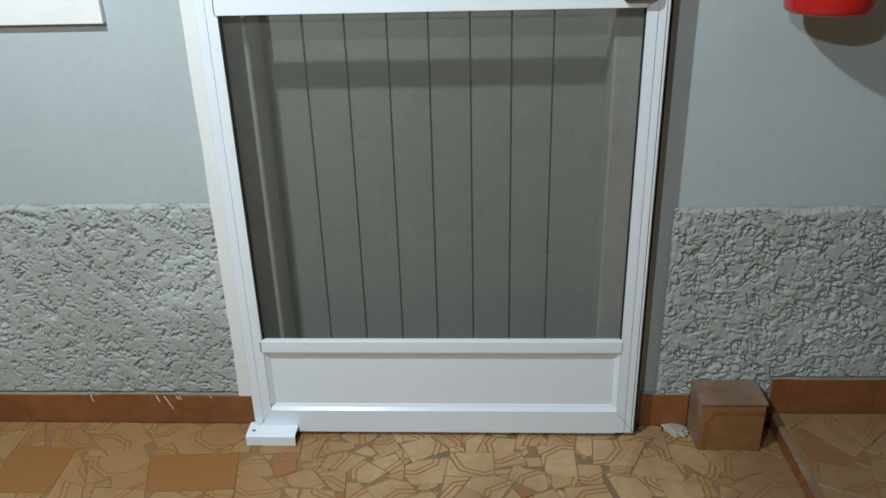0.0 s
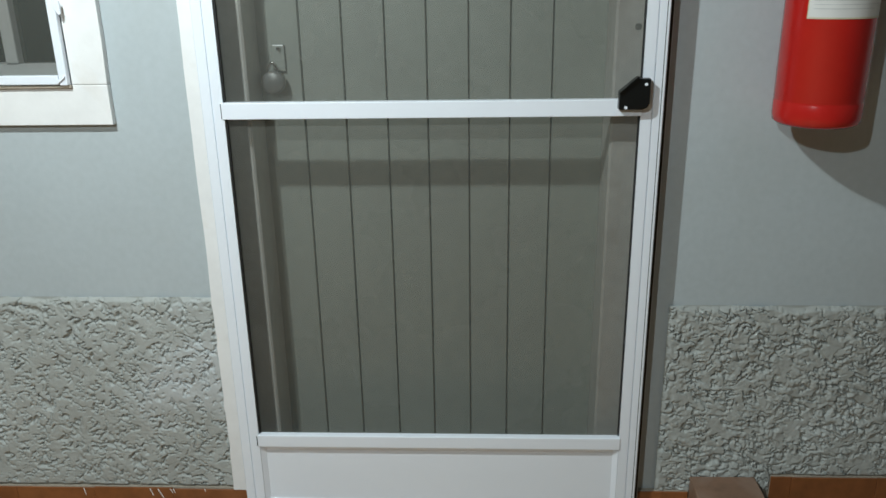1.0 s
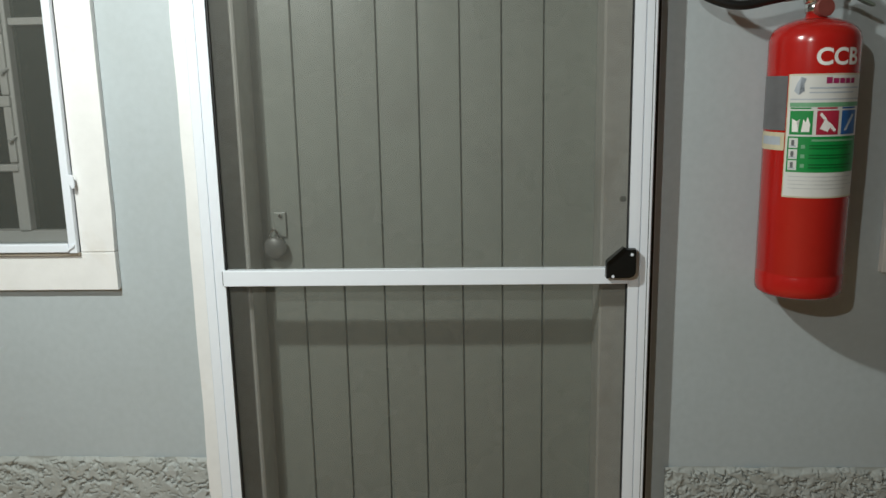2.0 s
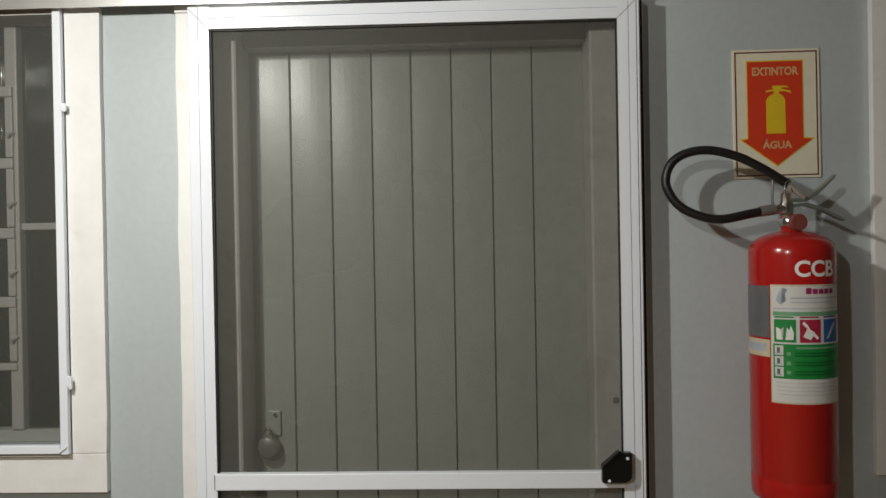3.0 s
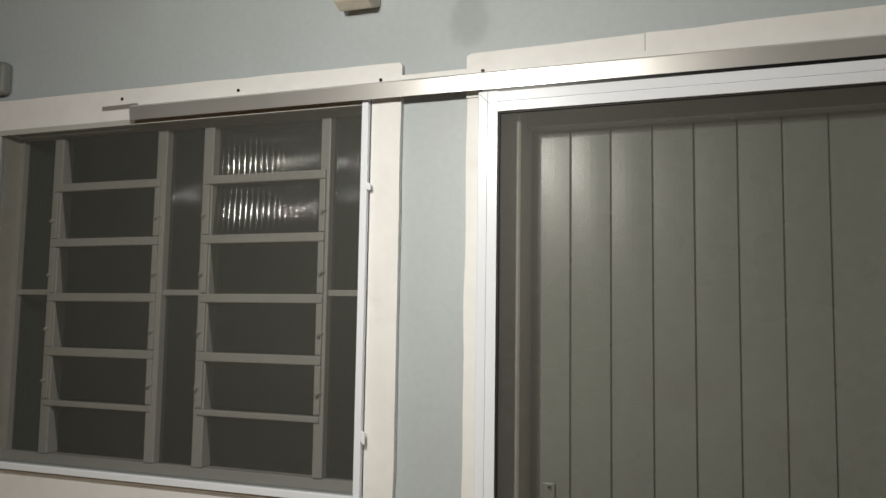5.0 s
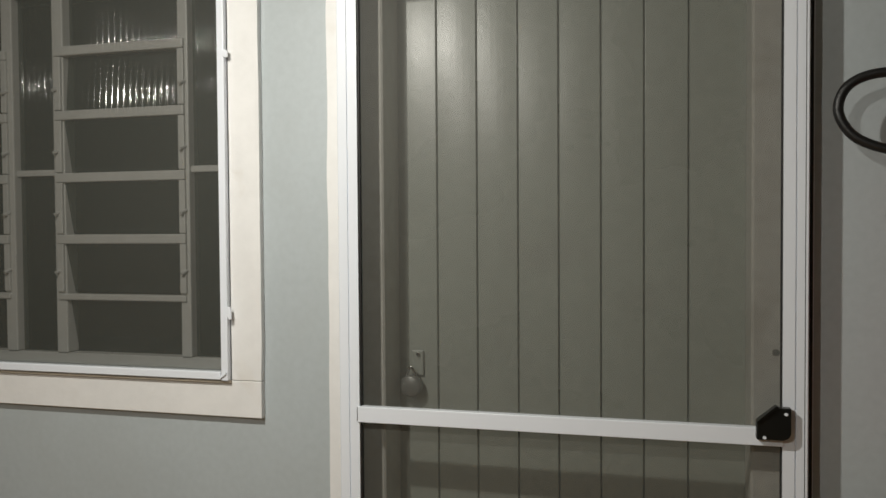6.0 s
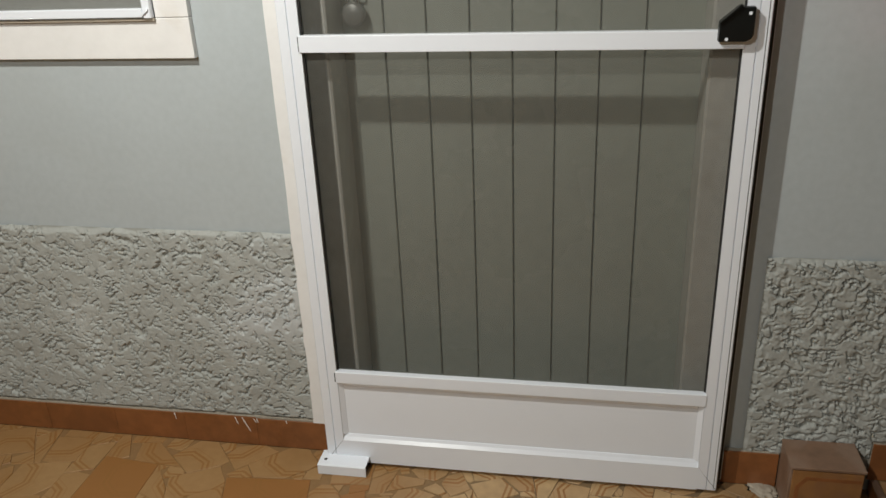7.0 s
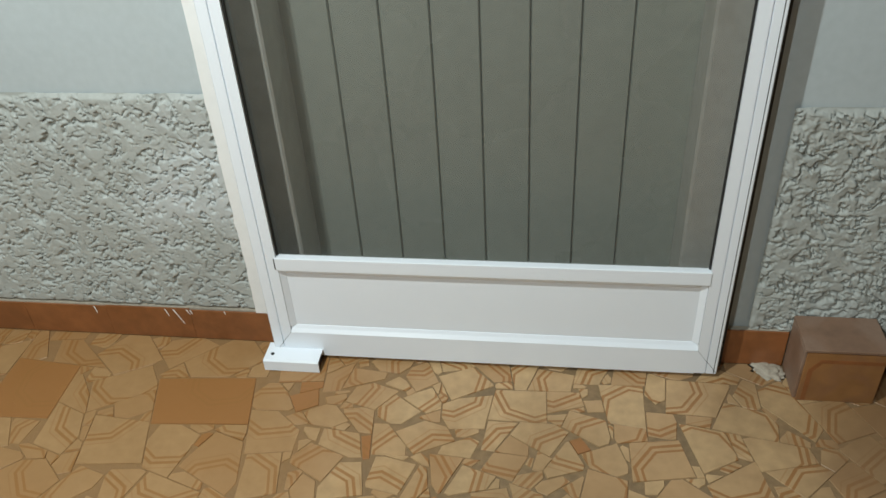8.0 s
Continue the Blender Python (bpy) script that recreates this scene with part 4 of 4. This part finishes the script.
def fragments(x0, x1, y0, y1, size, r, laid=()):
    """Pieces of broken tiles laid side by side: four-sided mostly, each cut where it meets an earlier one, chips in the gaps between."""
    cell = 0.12
    grid = {}
    out = []

    def lay(cx, cy, w, h, turn, least):
        if not (x0 < cx < x1 and y0 < cy < y1):
            return False
        a = [(-w / 2, -h / 2), (w / 2, -h / 2), (w / 2, h / 2), (-w / 2, h / 2)]
        c, k = math.cos(turn), math.sin(turn)
        poly = []
        for u, v in a:
            u, v = u * r.uniform(0.72, 1.12), v * r.uniform(0.72, 1.12)
            poly.append((cx + u * c - v * k, cy + u * k + v * c))
        if r.random() < 0.3:
            b = turn + math.pi / 4 + r.randrange(4) * math.pi / 2
            poly = clip(poly, cx + math.cos(b) * w * 0.42, cy + math.sin(b) * h * 0.42, math.cos(b), math.sin(b))
        for px, py, nx, ny in ((x0, 0, -1, 0), (x1, 0, 1, 0), (0, y0, 0, -1), (0, y1, 0, 1)):
            poly = clip(poly, px, py, nx, ny)
        gx, gy = int(cx // cell), int(cy // cell)
        joint = r.uniform(0.0008, 0.0026) if r.random() < 0.7 else r.uniform(0.003, 0.007)
        for i in (-2, -1, 0, 1, 2):
            for j in (-2, -1, 0, 1, 2):
                for other in grid.get((gx + i, gy + j), ()):
                    best = None
                    for q, (ax, ay) in enumerate(other):
                        bx, by = other[(q + 1) % len(other)]
                        d = math.hypot(bx - ax, by - ay) or 1e-6
                        nx, ny = (by - ay) / d, -(bx - ax) / d
                        away = (cx - ax) * nx + (cy - ay) * ny
                        if best is None or away > best[0]:
                            best = (away, ax + nx * joint, ay + ny * joint, nx, ny)
                    if best[0] < joint:
                        return False
                    poly = clip(poly, best[1], best[2], -best[3], -best[4])
                    if len(poly) < 3:
                        return False
        poly = [p for k, p in enumerate(poly) if math.hypot(p[0] - poly[k - 1][0], p[1] - poly[k - 1][1]) > 0.003]
        if len(poly) < 3 or area(poly) < least:
            return False
        grid.setdefault((gx, gy), []).append(poly)
        out.append(poly)
        return True

    for cx, cy, w, h, turn in laid:
        lay(cx, cy, w, h, turn, 0.0)
    ground = (x1 - x0) * (y1 - y0)
    for scale, least, tries in ((1.0, 0.32, 7), (0.75, 0.2, 12), (0.55, 0.08, 18), (0.35, 0.025, 22)):
        for k in range(int(tries * ground / size ** 2)):
            cx, cy = r.uniform(x0, x1), r.uniform(y0, y1)
            here = size * (1.0 + 0.45 * min(1.0, max(0.0, (-0.35 - cx) / 0.3)) + 0.25 * min(1.0, max(0.0, (cx - 0.3) / 0.3)))
            w = here * scale * r.uniform(0.8, 1.35)
            lay(cx, cy, w, here * scale * r.uniform(0.65, 1.0), r.uniform(0, math.pi), least * here * here)
    return out


def shard_mesh(polys, z, r, name):
    """One mesh of shards, each with a chipped rim and its own place on an old patterned tile."""
    verts, faces, uvs = [], [], []
    for poly in polys:
        n = len(poly)
        cx, cy = sum(p[0] for p in poly) / n, sum(p[1] for p in poly) / n
        k = r.randrange(n)
        turn = -math.atan2(poly[k][1] - poly[k - 1][1], poly[k][0] - poly[k - 1][0]) + r.uniform(-0.35, 0.35)
        ou, ov = r.uniform(-0.06, 0.06), r.choice((-1, 1)) * r.uniform(0.02, 0.085)
        shade = 0.97 if any(math.hypot(cx - ax, cy - ay) < 0.05 for ax, ay in DEEP) else min(0.9, r.random() ** 1.5) if r.random() < 0.97 else 0.95
        tx, ty, lift = r.uniform(-0.010, 0.010), r.uniform(-0.010, 0.010), r.uniform(-0.0006, 0.0006)
        start = len(verts)
        for inset, dz in ((0.0, -0.006), (0.0, -0.0012), (0.0012, 0.0)):
            for x, y in poly:
                d = math.hypot(x - cx, y - cy)
                s = max(0.0, 1 - inset / d) if d else 1
                px, py = cx + (x - cx) * s, cy + (y - cy) * s
                verts.append((px, py, z + lift + dz + tx * (px - cx) + ty * (py - cy)))
                lx, ly = px - cx, py - cy
                uvs.append((ou + lx * math.cos(turn) - ly * math.sin(turn), ov + lx * math.sin(turn) + ly * math.cos(turn), shade))
        faces.append(tuple(range(start + 2 * n, start + 3 * n)))
        for ring in (0, 1):
            for i in range(n):
                a, b = start + ring * n + i, start + ring * n + (i + 1) % n
                faces.append((a, b, b + n, a + n))
    me = bpy.data.meshes.new(name)
    me.from_pydata(verts, [], faces)
    at = me.attributes.new("tile_uv", "FLOAT_VECTOR", "POINT")
    at.data.foreach_set("vector", [c for uv in uvs for c in uv])
    me.materials.append(TILE)
    return me


shards = random.Random(21)
DEEP = [(-0.594, -0.208), (-0.995, -0.20), (-0.375, -0.19), (-0.10, -0.46)]
floor = tagged(part("floor", boxed(WEST, EAST, SOUTH, 0.0995, -0.1, -0.0020), GROUT), "broken-tile mosaic floor in tan and brown with grey joints", "floor", kind="structure")
LAID = [(-0.594, -0.208, 0.235, 0.135, 0.04), (-0.995, -0.20, 0.20, 0.17, 0.08), (-0.44, -0.285, 0.15, 0.125, 0.12), (-0.375, -0.19, 0.06, 0.06, 0.4), (-0.79, -0.185, 0.15, 0.09, 0.5), (-0.73, -0.33, 0.15, 0.13, 0.1), (0.07, -0.17, 0.12, 0.10, 0.05), (0.284, -0.155, 0.09, 0.12, 0.1), (0.523, -0.18, 0.12, 0.07, -0.2), (0.567, -0.245, 0.12, 0.1, 0.4)]
near = fragments(-1.15, STEP_X - 0.012, -0.72, -0.016, 0.098, shards, LAID)
near.sort(key=lambda c: c[0][1], reverse=True)
for poly in near[:300]:
    new("tile_fragment", shard_mesh([poly], 0.0, shards, "tile_fragment")).parent = floor
rest = near[300:]
for x0, x1, y0, y1 in ((WEST, -1.15, -1.6, -0.016), (-1.15, STEP_X - 0.012, -1.6, -0.72), (-0.46, 0.46, -0.016, 0.099)):
    rest += fragments(x0, x1, y0, y1, 0.11, shards)
rest += fragments(WEST, EAST, SOUTH, -1.6, 0.16, shards)
ob = new("tile_fragments", shard_mesh(rest, 0.0, shards, "tile_fragments"))
ob.parent = floor
tagged(ob, kind="stuff")
step = thing("raised_floor", "slightly raised mosaic floor with a tiled edge", "step", kind="structure", at=(0, 0, 0))
part("slab", boxed(STEP_X, EAST, -1.6, -0.001, -0.003, STEP_Z - 0.0020), GROUT, step)
for k in range(8):
    y1 = -0.005 - 0.2 * k
    part("edge_tile", boxed(STEP_X - 0.008, STEP_X - 0.0005, y1 - 0.198, y1, -0.001, STEP_Z - 0.004, bevel=0.001, segments=1), TERRA, step)
    part("edge_strip", boxed(STEP_X - 0.009, STEP_X + 0.008, y1 - 0.198, y1, STEP_Z - 0.0035, STEP_Z + 0.0005, bevel=0.0015, segments=1), BLOCKTOP, step)
for poly in fragments(STEP_X + 0.010, 1.35, -0.55, -0.016, 0.11, shards):
    new("tile_fragment", shard_mesh([poly], STEP_Z, shards, "tile_fragment")).parent = step
ob = new("tile_fragments", shard_mesh(fragments(1.35, EAST, -1.6, -0.016, 0.13, shards) + fragments(STEP_X + 0.010, 1.35, -1.6, -0.55, 0.13, shards), STEP_Z, shards, "tile_fragments"))
ob.parent = step
tagged(ob, kind="stuff")
